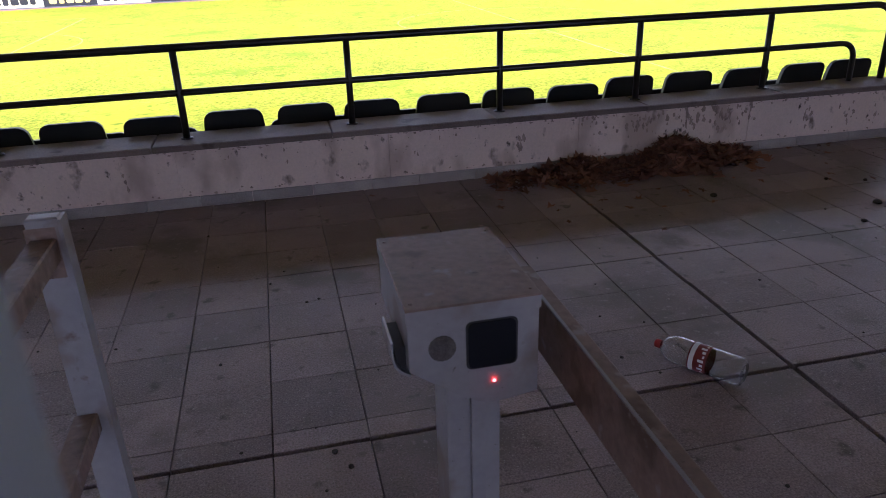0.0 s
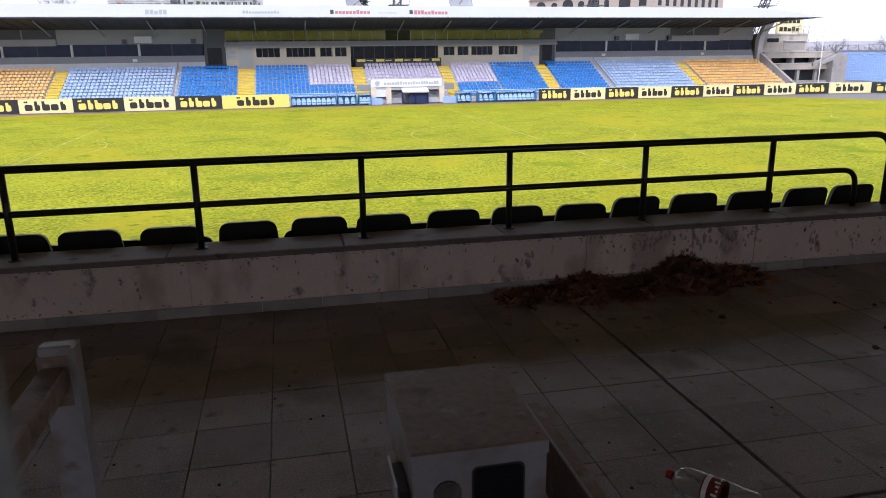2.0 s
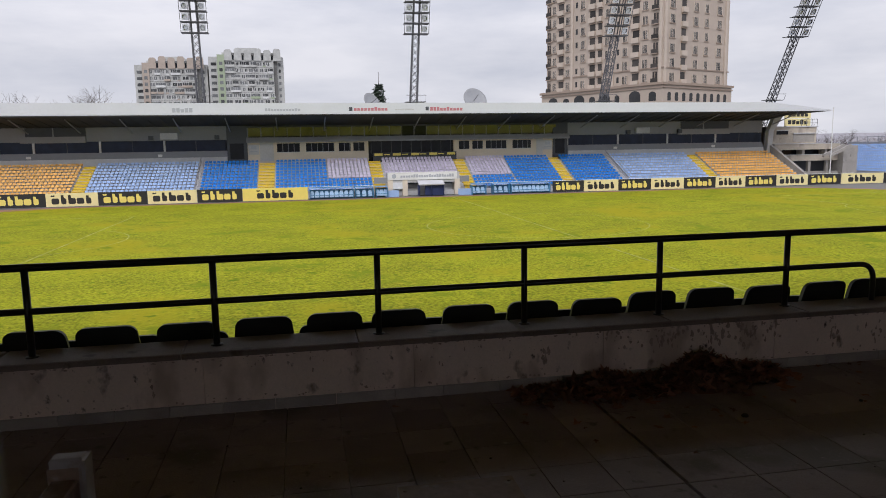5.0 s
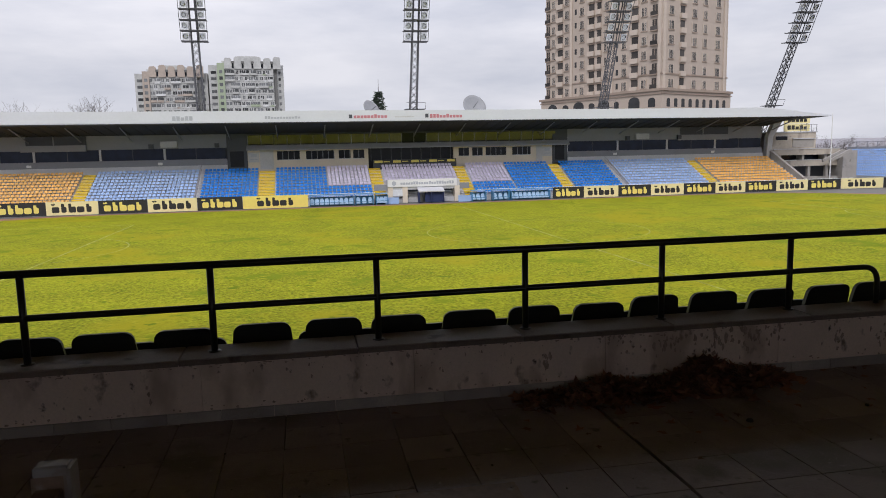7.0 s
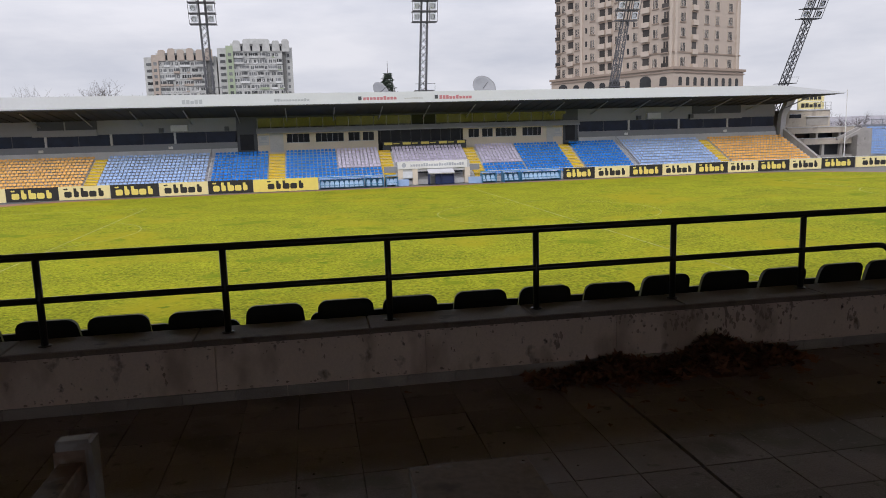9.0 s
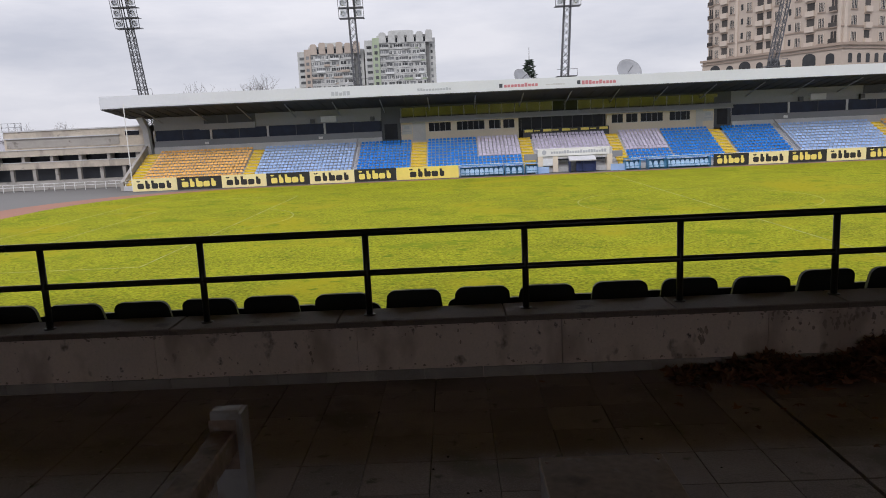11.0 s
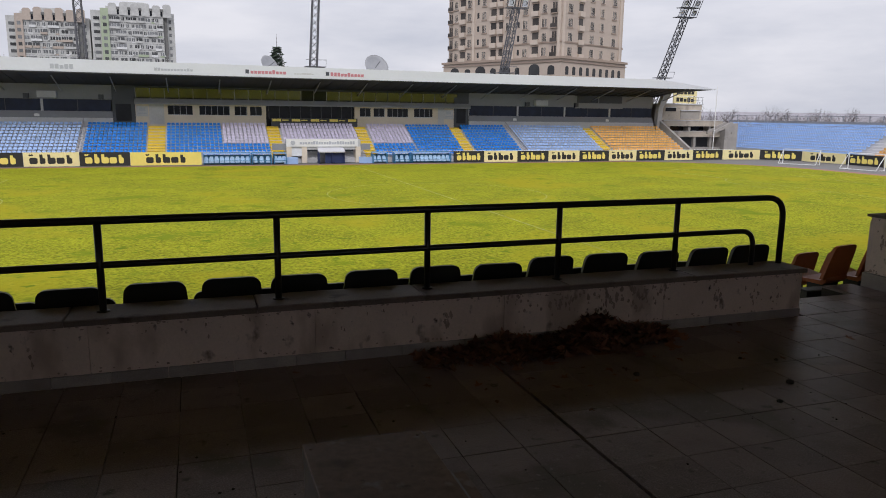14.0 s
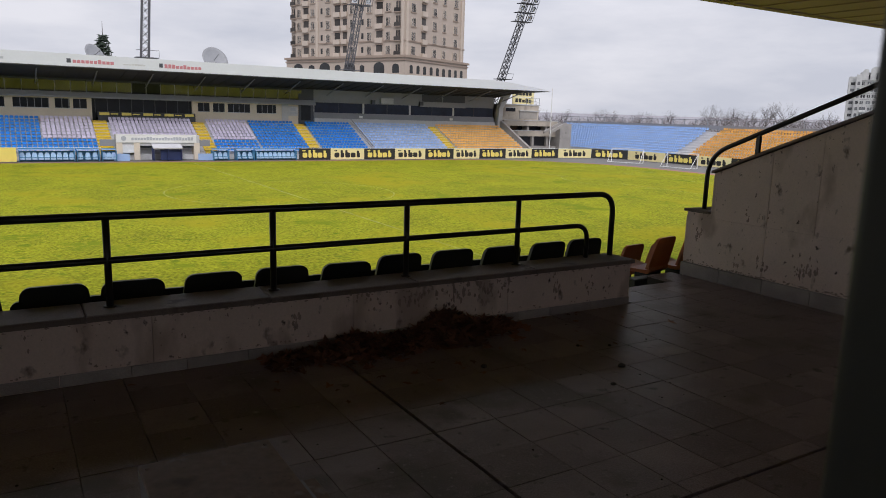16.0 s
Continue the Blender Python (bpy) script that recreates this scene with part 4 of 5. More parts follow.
# ---- concrete corner buildings ----
def corner_building(x_in, side, length, label):
    """A stepped concrete building beside the grandstand; it goes outwards from x_in, side -1 or 1."""
    b = thing("corner_building", label, "building", at=(x_in + side * length / 2, 112, PZ))
    bi = Matrix.Translation((x_in + side * length / 2, 112, PZ)).inverted()

    def bp(name, u0, u1, y0, y1, z0, z1, mat, label=""):
        xa, xb = sorted((x_in + side * u0, x_in + side * u1))
        o = part(name, Shape().box(xa, xb, y0, y1, z0, z1), mat, b, label)
        o.matrix_parent_inverse = bi

    up = length - 3.6
    bp("storey", 0, up, 108.7, 118, 0.9, 3.62, STAINED_BEIGE)
    bp("roof_edge", -0.1, up + 0.2, 108.55, 118.1, 3.62, 3.8, STAND)
    bp("window", 0.9, 3.0, 108.62, 108.72, 2.45, 3.05, DARK_GLASS)
    bp("window_hood", 0.8, 3.1, 108.5, 108.7, 3.06, 3.16, STAND)
    bp("recess", 4.0, up - 0.4, 108.63, 108.72, 1.2, 2.55, CONCRETE)
    bp("recess_sill", 3.9, up - 0.3, 108.4, 108.72, 2.55, 2.7, STAND)
    bp("ledge", -0.2, length + 0.2, 107.6, 118, -0.08, 0.86, STAINED_BEIGE)
    bp("ledge_cap", -0.2, length + 0.3, 107.5, 107.8, 0.86, 0.98, STAND)
    bp("dark_gallery", 0.2, length - 1.5, 109.4, 109.6, -0.98, -0.08, DARK_GLASS)
    bp("band", 0.3, length, 107.8, 118, -1.95, -0.98, STAINED_BEIGE)
    bp("band_cap", 0.3, length + 0.05, 107.7, 108.0, -0.98, -0.88, STAND)
    u = 1.0
    while u < length - 1:
        bp("pier", u, u + 0.45, 107.9, 109.4, -0.98, -0.08, CONCRETE)
        u += 4.3
    # dark sheet for the shade between the columns
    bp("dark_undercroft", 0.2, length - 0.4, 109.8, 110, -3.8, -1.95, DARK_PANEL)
    u = 3.2
    while u < length:
        bp("column", u, u + 0.5, 108.0, 108.5, -3.8, -1.95, CONCRETE)
        u += 3.4
    bp("base", 0.2, length, 107.6, 118, PZ, -3.75, CONCRETE)
    bp("end_wall", length, length + 2.7, 106.5, 118, PZ, 0.5, CONCRETE, "rough grey concrete end wall")
    for z in (4.3, 4.9):
        bp("roof_rail", up - 3.0, up + 0.1, 108.6, 108.66, z, z + 0.06, GREY_PANEL)
    for k in range(4):
        bp("roof_rail_post", up - 3.0 + k, up - 2.94 + k, 108.6, 108.66, 3.8, 4.95, GREY_PANEL)
    for z in (-4.0, -4.4):
        bp("handrail", 0.0, length, 104.0, 104.06, z, z + 0.06, WHITE)
    for k in range(int(length / 1.5)):
        bp("handrail_post", 0.1 + 1.5 * k, 0.16 + 1.5 * k, 104.0, 104.06, PZ, -3.96, WHITE)
    # sloping stair parapet that climbs outwards to the ledge
    for j, (y0, w) in enumerate(((106.2, 0.25), (104.6, 0.25))):
        o = part("stair_parapet", Shape().prism([(x_in + side * (length - 4.0), -0.9), (x_in + side * (length - 0.4), 0.7), (x_in + side * length, 0.7), (x_in + side * length, 0.2), (x_in + side * (length - 4.0), -1.35)], "y", y0, y0 + w), CONCRETE, b)
        o.matrix_parent_inverse = bi
    return b


corner_building(-45.3, -1, 25.0, "stepped concrete corner building with dark openings")
corner_building(77.3, 1, 12.0, "stepped concrete corner building with dark openings")
roof_sign = thing("roof_sign", "small yellow sign on the corner building roof", "sign", at=(82.3, 109, 3.8))
rsi = Matrix.Translation((82.3, 109, 3.8)).inverted()
for z0, mt, ink in ((3.85, AD_PALE, AD_BLACK), (5.12, AD_PALE, AD_BLACK)):
    o = part("panel", Shape().box(79.9, 84.7, 109.0, 109.2, z0, z0 + 1.2), mt, roof_sign)
    o.matrix_parent_inverse = rsi
    s = Shape()
    bars(s, 109.0, 80.4, 84.2, z0 + 0.28, z0 + 0.98, 5, FR)
    o = part("print_block", s, ink, roof_sign)
    o.matrix_parent_inverse = rsi
for q in (80.2, 84.4):
    o = part("leg", Shape().box(q - 0.1, q + 0.1, 109.2, 109.4, 3.8, 6.3), GREY_PANEL, roof_sign)
    o.matrix_parent_inverse = rsi
for xa, ya in ((80.2, 98.2), (-42.9, 97.0)):
    whole("flagpole", Shape().tube([(xa, ya, PZ), (xa, ya, 6.4)], [0.09, 0.05], 6), WHITE, "slim white flagpole beside the grandstand", "pole", "flagpoles")

# ---- end stand ----
end = thing("end_stand", "open end stand with pale blue and orange seat blocks", "grandstand")
for i in range(11):
    part("terrace_step", Shape().box(97 + 0.8 * i, 97.8 + 0.8 * i + (0.8 if i == 10 else 0), 20, 126, PZ, -4.3 + 0.42 * i), STAND, end)
part("rear_fence", Shape().box(106.4, 106.5, 20, 126, 0.3, 1.0), GREY_PANEL, end)
for q in range(40):
    part("fence_post", Shape().box(106.3, 106.42, 22 + 2.6 * q, 22.12 + 2.6 * q, 0.2, 2.0), GREY_PANEL, end)
part("fence_rail", Shape().box(106.3, 106.36, 20, 126, 1.85, 1.95), GREY_PANEL, end)


def end_block(y0, y1, mat, label):
    s = Shape()
    n = int((y1 - y0) / 0.52)
    for r in range(11):
        xx, z = 97.5 + 0.8 * r, -4.3 + 0.42 * r
        for k in range(n):
            sy = y0 + (k + 0.5) * (y1 - y0) / n
            s.box(xx, xx + 0.06, sy - 0.19, sy + 0.19, z + 0.35, z + 0.70)
            s.box(xx - 0.36, xx, sy - 0.2, sy + 0.2, z + 0.34, z + 0.42)
    whole("seat_block", s, mat, label, "seats", "end stand seat blocks", kind="stuff")


end_block(86, 124, S_SKY, "rows of pale blue plastic seats")
end_block(40, 83, S_ORANGE, "rows of faded orange plastic seats")


# ---- floodlight masts ----
def flood_mast(x, y, z0, lean, label):
    """A lattice mast that leans over the pitch, with a head of lamps in two columns."""
    m = thing("floodlight_mast", label, "floodlight", "floodlight masts", at=(x, y, PZ))
    tilt = Matrix.Shear("XY", 4, (0, 0))
    tilt[1][2] = -lean
    top, head = 34.0, 24.4
    w = lambda z: 1.05 - 0.35 * z / top

    def mp(name, s, mat):
        s.v = [tuple(tilt @ Vector(p)) for p in s.v]
        return part(name, s, mat, m)

    for sx, sy in ((-1, -1), (1, -1), (1, 1), (-1, 1)):
        mp("leg", Shape().tube([(sx * w(0) / 1.6, sy * w(0) / 1.6, 0), (sx * w(top) / 1.6, sy * w(top) / 1.6, top)], 0.10, 5), MAST)
    br = Shape()
    z = 8.0
    while z < head:
        a, b = w(z) / 1.6, w(z + 1.1) / 1.6
        for (p, q) in (((-1, -1), (1, -1)), ((1, -1), (1, 1)), ((1, 1), (-1, 1)), ((-1, 1), (-1, -1))):
            br.tube([(p[0] * a, p[1] * a, z), (q[0] * b, q[1] * b, z + 1.1)], 0.045, 4)
            br.tube([(q[0] * a, q[1] * a, z), (p[0] * b, p[1] * b, z + 1.1)], 0.045, 4)
        z += 1.1
    mp("lattice", br, MAST)
    hd = Shape()
    for k in range(6):
        zz = head + 1.55 * k
        hd.box(-2.0, 2.0, -0.75, -0.65, zz, zz + 0.12).box(-2.0, 2.0, 0.65, 0.75, zz, zz + 0.12).box(-2.0, 2.0, -0.7, 0.7, zz + 0.02, zz + 0.05)
    for q in (-2.0, -0.7, 0.7, 1.95):
        hd.box(q, q + 0.08, -0.75, -0.67, head, head + 8.6)
    mp("head_frame", hd, MAST)
    for k in range(5):
        for q in (-1.25, 1.25):
            zz = head + 1.55 * k + 0.75
            mp("lamp_housing", Shape().lathe([(0.0, 0.35), (0.26, 0.25), (0.36, -0.05), (0.36, -0.1)], Matrix.Translation((q, -0.75, zz)) @ Matrix.Rotation(radians(-70), 4, "X"), 10), AD_BLACK)
            mp("lamp_glass", Shape().box(q - 0.5, q + 0.5, -0.62, -0.58, zz - 0.5, zz + 0.5), LAMP_GLASS)
    mp("service_platform", Shape().box(-1.4, 1.9, -1.0, 1.0, 13.9, 14.0).tube([(1.9, -1.0, 14.0), (1.9, -1.0, 15.0), (-1.4, -1.0, 15.0)], 0.04, 4), MAST)
    return m


for x, lean in ((-50.6, 0.26), (-14.8, 0.22), (19.4, 0.36), (53.2, 0.44), (86.2, 0.56)):
    flood_mast(x, 123.0 + 12 * lean, PZ, lean, "tall leaning lattice floodlight mast with lamp rows")


# ---- dishes on the roof ----
def sat_dish(x, y, z, r, turn, label):
    d = thing("satellite_dish", label, "satellite dish", "roof dishes", at=(x, y, z))
    d.rotation_euler = (0, 0, radians(turn))
    tip = Matrix.Translation((0, 0, 1.9)) @ Matrix.Rotation(radians(62), 4, "X")
    part("reflector", Shape().lathe([(0.05, 0.0)] + [(r * q / 6, 0.28 * r * (q / 6) ** 2) for q in range(1, 7)] + [(r, 0.28 * r - 0.08)] + [(r * q / 6, 0.28 * r * (q / 6) ** 2 - 0.08) for q in range(5, 0, -1)], tip, 24), DISH, d, smooth=True)
    part("stand", Shape().tube([(0, 0.3, -1.2), (0, 0.1, 1.7)], 0.14, 8), MAST, d)
    part("feed_arm", Shape().tube([tip @ Vector((0, 0, 0)), tip @ Vector((0, 0, r * 0.9))], 0.05, 5), MAST, d)


sat_dish(28.9, 118.5, 6.9, 2.05, 12, "large weathered white satellite dish on the roof")
sat_dish(11.9, 119.5, 6.6, 1.7, 40, "large weathered white satellite dish on the roof")


# ---- tower blocks ----
def tower_block(x, y, w, d, z1, mats, label, turn, house=2.4):
    """A panel-built block with storeys, uneven glazed balconies, side strips and a notched crown."""
    t = thing("tower_block", label, "building", "tower blocks", at=(x, y, PZ))
    t.rotation_euler = (0, 0, radians(turn))
    hh = z1 - PZ
    wall, strip, crown = mats
    part("wall", Shape().box(-w * 0.32, w * 0.36, 0, d, 0, hh).box(-w / 2, -w * 0.32, 1.5, d - 1, 0, hh - 1.8).box(w * 0.36, w / 2, 2.5, d - 1, 0, hh - 1.5), wall, t)
    part("side_strip", Shape().box(-w * 0.385, -w * 0.29, -0.5, 0.0, 0, hh - 1.0), strip, t)
    part("side_strip", Shape().box(w * 0.36, w * 0.41, 1.4, 2.5, 0, hh - 1.5), DARK_STRIP, t, "dark recessed stair strip")
    part("roof_house", Shape().prism([(-w * 0.13, hh), (w * 0.19, hh), (w * 0.19, hh + house * 0.8), (w * 0.14, hh + house), (-w * 0.11, hh + house), (-w * 0.13, hh + house * 0.85)], "y", 2, d - 3), wall, t)
    n = 5
    for k in range(n + 1):
        a = -w * 0.29 + k * w * 0.13
        rise = 1.3 + (0.6 if k % 2 else 0.0)
        part("crown_panel", Shape().prism([(a, hh - 3.6), (a + w * 0.10, hh - 3.6), (a + w * 0.10, hh + rise - 0.7), (a + w * 0.08, hh + rise), (a + w * 0.02, hh + rise), (a, hh + rise - 0.7)], "y", -0.6, 0.3), crown, t)
        if k < n:
            part("crown_slot", Shape().prism([(a + w * 0.102, hh - 3.2), (a + w * 0.126, hh - 3.2), (a + w * 0.126, hh - 0.9), (a + w * 0.102, hh - 0.9)], "y", -0.14, -0.02), DARK_GLASS, t)
            part("crown_lintel", Shape().box(a + w * 0.094, a + w * 0.134, -0.7, -0.6, hh - 1.2, hh - 0.2), DARK_STRIP, t)
    rr = random.Random(int(w * 10))
    floors = int((hh - 3.6) / 2.85)
    for f in range(max(0, floors - 8), floors):
        zb = hh - 3.6 - (floors - f) * 2.85 + 0.75
        a = -w * 0.285
        while a < w * 0.33:
            ww = rr.choice((1.0, 1.3, 1.8, 2.6, 4.2))
            b2 = min(a + ww, w * 0.352)
            kind = rr.random()
            if ww > 2.5 and kind < 0.75:
                out = rr.choice((0.5, 0.9))
                part("balcony", Shape().box(a, b2, -out, 0.0, zb - 0.75, zb + 0.25), rr.choice((wall, wall, PALE_PANEL, strip)), t)
                part("balcony_glazing", Shape().box(a + 0.1, b2 - 0.1, -out + 0.12, -0.02, zb + 0.25, zb + 1.5), TOWER_GLASS, t)
                for q in range(1, int(ww / 0.9)):
                    part("mullion", Shape().box(a + 0.9 * q - 0.06, a + 0.9 * q + 0.06, -out + 0.06, -out + 0.12, zb + 0.25, zb + 1.5), PALE_PANEL, t)
            else:
                part("window", Shape().box(a, b2, -0.06, 0.02, zb, zb + 1.4), TOWER_GLASS, t)
                part("window_frame", Shape().box((a + b2) / 2 - 0.07, (a + b2) / 2 + 0.07, -0.1, -0.06, zb, zb + 1.4), PALE_PANEL, t)
                if rr.random() < 0.3:
                    part("air_unit", Shape().box(b2 + 0.05, b2 + 0.75, -0.5, 0, zb - 0.3, zb + 0.25), PALE_PANEL, t)
                if rr.random() < 0.25:
                    part("patch_panel", Shape().box(a - 0.2, b2 + 0.2, -0.04, 0.0, zb - 0.7, zb - 0.05), rr.choice((strip, PALE_PANEL)), t)
            a = b2 + rr.choice((0.4, 0.7, 1.1))
        part("storey_joint", Shape().box(-w * 0.32, w * 0.36, -0.03, 0.0, zb - 0.86, zb - 0.76), DARK_STRIP, t)
        part("window", Shape().box(-w * 0.47, -w * 0.40, 1.42, 1.5, zb, zb + 1.3), TOWER_GLASS, t)
        part("window", Shape().box(-w * 0.36, -w * 0.315, -0.56, -0.5, zb, zb + 1.5), TOWER_GLASS, t)
        part("window", Shape().box(w * 0.43, w * 0.46, 2.42, 2.5, zb, zb + 1.4), TOWER_GLASS, t)
    return t


TOWER_GLASS = material("curtained_window_glass", (0.12, 0.125, 0.13), 0.2, vary=0.4, grain=0.9, blotch=0.25, bump=0, piece=1.5, spec=0.25)
PALE_PANEL = material("pale_balcony_panel", (0.62, 0.63, 0.63), 0.8, vary=0.15, grain=1.2, blotch=0.2)
DARK_STRIP = material("dark_weathered_concrete", (0.17, 0.17, 0.165), 0.9, vary=0.25, grain=1.0, blotch=0.2)
tower_block(-56.7, 358.8, 32.0, 22, 42.2, (TOWER_GREY, TOWER_PEACH, TOWER_PEACH), "grey panel-built tower block with peach crown panels", 0, 2.0)
tower_block(-22.2, 352.0, 33.6, 22, 45.2, (TOWER_GREY, TOWER_GREEN, TOWER_GREY), "pale grey tower block with green painted strips", 4)
tower_block(342.0, 188.0, 24.0, 18, 26.0, (TOWER_GREY, TOWER_GREY, TOWER_GREY), "far pale grey tower block", -58)


# ---- large sandstone-coloured apartment tower ----
hotel = thing("apartment_tower", "tall sandstone-coloured apartment tower with balconies and arched base", "building", at=(87.8, 166.4, PZ))
hotel.rotation_euler = (0, 0, radians(25))
hotel.scale = (0.64, 0.64, 0.64)
HB, HT = 32.2, 82.0
LW, RW = 64.0, 44.0
part("base", Shape().box(0, RW + 1.5, 0, LW + 2, 0, HB), HOTEL, hotel)
part("base_cornice", Shape().box(-0.7, RW + 2.2, -0.7, LW + 2.7, HB, HB + 0.9).box(-0.4, RW + 1.9, -0.4, LW + 2.4, HB - 1.2, HB - 0.8), HOTEL_DARK, hotel, "brown stone cornice")
part("shaft", Shape().box(1.2, RW, 1.2, LW, HB, HT), HOTEL, hotel)
part("string_course", Shape().box(0.9, RW + 0.4, 0.9, LW + 0.4, HB + 6.3, HB + 6.8), HOTEL_DARK, hotel)


def arch(s, a, b, z0, z1, face, axis):
    """An arched opening on one face."""
    r = (b - a) / 2
    pts = [(a, z0), (b, z0)] + [((a + b) / 2 + r * math.cos(radians(180 * k / 8)), z1 + r * 0.7 * math.sin(radians(180 * k / 8))) for k in range(9)]
    s.prism(pts, axis, face - 0.08, face + 0.05)


for k, (a, w2) in enumerate(((3, 3.4), (10.5, 5.5), (21, 2.4), (26, 5.5), (34, 3.2), (40, 6.0), (49, 3.5), (56, 5.5))):
    s = Shape()
    arch(s, a, a + w2, HB - 6.0, HB - 3.6, 0.0, "x")
    part("arched_window", s, WINDOW, hotel)
for k in range(9):
    s = Shape()
    arch(s, 3.0 + 4.6 * k, 5.0 + 4.6 * k, HB - 6.0, HB - 3.4, 0.0, "y")
    part("arched_window", s, WINDOW, hotel)
# columns from the near corner: (start, end, kind)
LEFT = ((3.6, 5.8, "door"), (8.6, 10.8, "pair"), (12.6, 15.8, "loggia"), (18.4, 20.6, "pair"), (22.6, 23.7, "slit"), (27.6, 29.8, "pair"), (31.6, 33.8, "loggia"), (35.4, 38.4, "loggia"),
        (41.2, 43.4, "pair"), (45.4, 46.5, "slit"), (50.0, 52.2, "pair"), (53.6, 56.6, "loggia"), (58.2, 60.2, "pair"), (61.6, 63.4, "door"))
RIGHT = ((5.2, 8.0, "pair"), (12.2, 15.0, "loggia"), (20.0, 22.6, "pair"), (27.2, 29.4, "pair"), (35.6, 38.4, "pair"))


def bay_column(side, a, b, kind, z):
    """One storey of one column of openings on the left (x) or right (y) face."""
    F = 1.2

    def put(name, d0, d1, u0, u1, z0, z1, mat):
        part(name, Shape().box(F - d1, F - d0, u0, u1, z0, z1) if side == "x" else Shape().box(u0, u1, F - d1, F - d0, z0, z1), mat, hotel)

    if kind == "pair":
        m = (a + b) / 2
        for u0, u1 in ((a, m - 0.18), (m + 0.18, b)):
            put("window", -0.05, 0.04, u0, u1, z + 0.6, z + 3.7, WINDOW)
            put("window_frame", 0.04, 0.09, (u0 + u1) / 2 - 0.07, (u0 + u1) / 2 + 0.07, z + 0.6, z + 3.7, PALE_TRIM)
        put("surround", 0.0, 0.22, a - 0.35, a - 0.02, z + 0.3, z + 4.0, HOTEL_LIGHT)
        put("surround", 0.0, 0.22, b + 0.02, b + 0.35, z + 0.3, z + 4.0, HOTEL_LIGHT)
        put("window_sill", 0.0, 0.3, a - 0.4, b + 0.4, z + 0.1, z + 0.5, HOTEL_DARK)
    elif kind == "slit":
        put("window", -0.05, 0.05, a, b, z + 1.3, z + 3.6, WINDOW)
    elif kind == "loggia":
        put("loggia", -0.05, 0.03, a, b, z + 1.5, z + 4.3, LOGGIA)
        put("lintel", 0.0, 0.5, a - 0.3, b + 0.3, z + 4.3, z + 4.7, HOTEL_DARK)
        put("balcony", 0.0, 0.9, a - 0.25, b + 0.25, z - 0.5, z + 1.5, HOTEL_LIGHT)
    else:
        put("door", -0.05, 0.04, a, b, z + 0.3, z + 4.2, LOGGIA)
        put("door_frame", 0.04, 0.1, (a + b) / 2 - 0.12, (a + b) / 2 + 0.12, z + 0.3, z + 4.2, HOTEL_DARK)
        put("balcony_rail", 0.7, 0.8, a - 0.5, b + 0.5, z + 0.2, z + 1.7, LOGGIA)
        put("balcony_slab", 0.0, 0.8, a - 0.6, b + 0.6, z - 0.2, z + 0.2, HOTEL_DARK)


HOTEL_LIGHT = material("pale_sandstone_trim", (0.54, 0.46, 0.39), 0.85, vary=0.08, grain=1.5, blotch=0.15)
LOGGIA = material("dark_loggia_glazing", (0.055, 0.048, 0.044), 0.35, vary=0.5, grain=0.8, blotch=0.25, bump=0, spec=0.3, piece=0.9)
PALE_TRIM = material("cream_window_bar", (0.58, 0.53, 0.47), 0.7, vary=0.05, grain=3)
z = HB + 0.9
while z < HT - 4:
    for a, b, kind in LEFT:
        bay_column("x", a, b, kind, z)
    for a, b, kind in RIGHT:
        bay_column("y", a, b, kind, z)
    z += 5.5
for q in (1.6, 25.2, 47.8):
    part("pilaster", Shape().box(0.75, 1.21, q, q + 1.3, HB + 0.9, HT), HOTEL_LIGHT, hotel)
for q in (1.6, 41.0):
    part("pilaster", Shape().box(q, q + 1.3, 0.75, 1.21, HB + 0.9, HT), HOTEL_LIGHT, hotel)


# ---- trees and distance ----
def bare_tree(seed, height, label, name="bare_tree"):
    """A leafless tree: tapered trunk, limbs and a crown of fine twigs."""
    r = random.Random(seed)
    trunk, twigs = Shape(), Shape()

    def grow(p, d, length, rad, depth):
        q = p
        path, radii = [p], [rad]
        for k in range(3):
            d = (d + Vector((r.uniform(-1, 1), r.uniform(-1, 1), r.uniform(-0.3, 0.6))) * 0.16).normalized()
            q = q + d * (length / 3)
            path.append(q)
            radii.append(rad * (1 - 0.17 * (k + 1)))
        (trunk if depth < 2 else twigs).tube(path, radii, 5 if depth < 2 else 3)
        if depth < 5:
            for k in range(3 if depth else 5):
                side = Vector((r.uniform(-1, 1), r.uniform(-1, 1), r.uniform(0.0, 0.9))).normalized()
                at = path[2] if k % 2 else path[3]
                grow(at, (d * 0.55 + side * 0.8).normalized(), length * r.uniform(0.55, 0.78), rad * 0.5, depth + 1)

    grow(Vector((0, 0, 0)), Vector((0, 0, 1)), height * 0.34, height * 0.024, 0)
    t = thing(name, label, "tree", "bare trees")
    part("trunk", trunk, BARK, t)
    part("crown", twigs, BARK, t)
    return t


trees = [bare_tree(s, 11, "leafless winter tree with a fine twiggy crown") for s in (1, 2, 3)]
tr = random.Random(5)
spots = []
for k in range(44):
    az = radians(36 + 28 * k / 43 + tr.uniform(-0.4, 0.4))
    dist = tr.uniform(165, 240)
    big = 1.05 if 50 < 36 + 28 * k / 43 < 60 else 0.95
    spots.append((dist * math.sin(az), dist * math.cos(az), big * tr.uniform(0.75, 1.15)))
for px, py, sc in ((-54, 170, 1.95), (-43, 170, 2.2), (-39, 172, 2.1), (-100, 165, 1.2), (-112, 150, 1.3), (-96, 175, 1.3), (-72, 140, 1.1)):
    spots.append((px, py, sc))
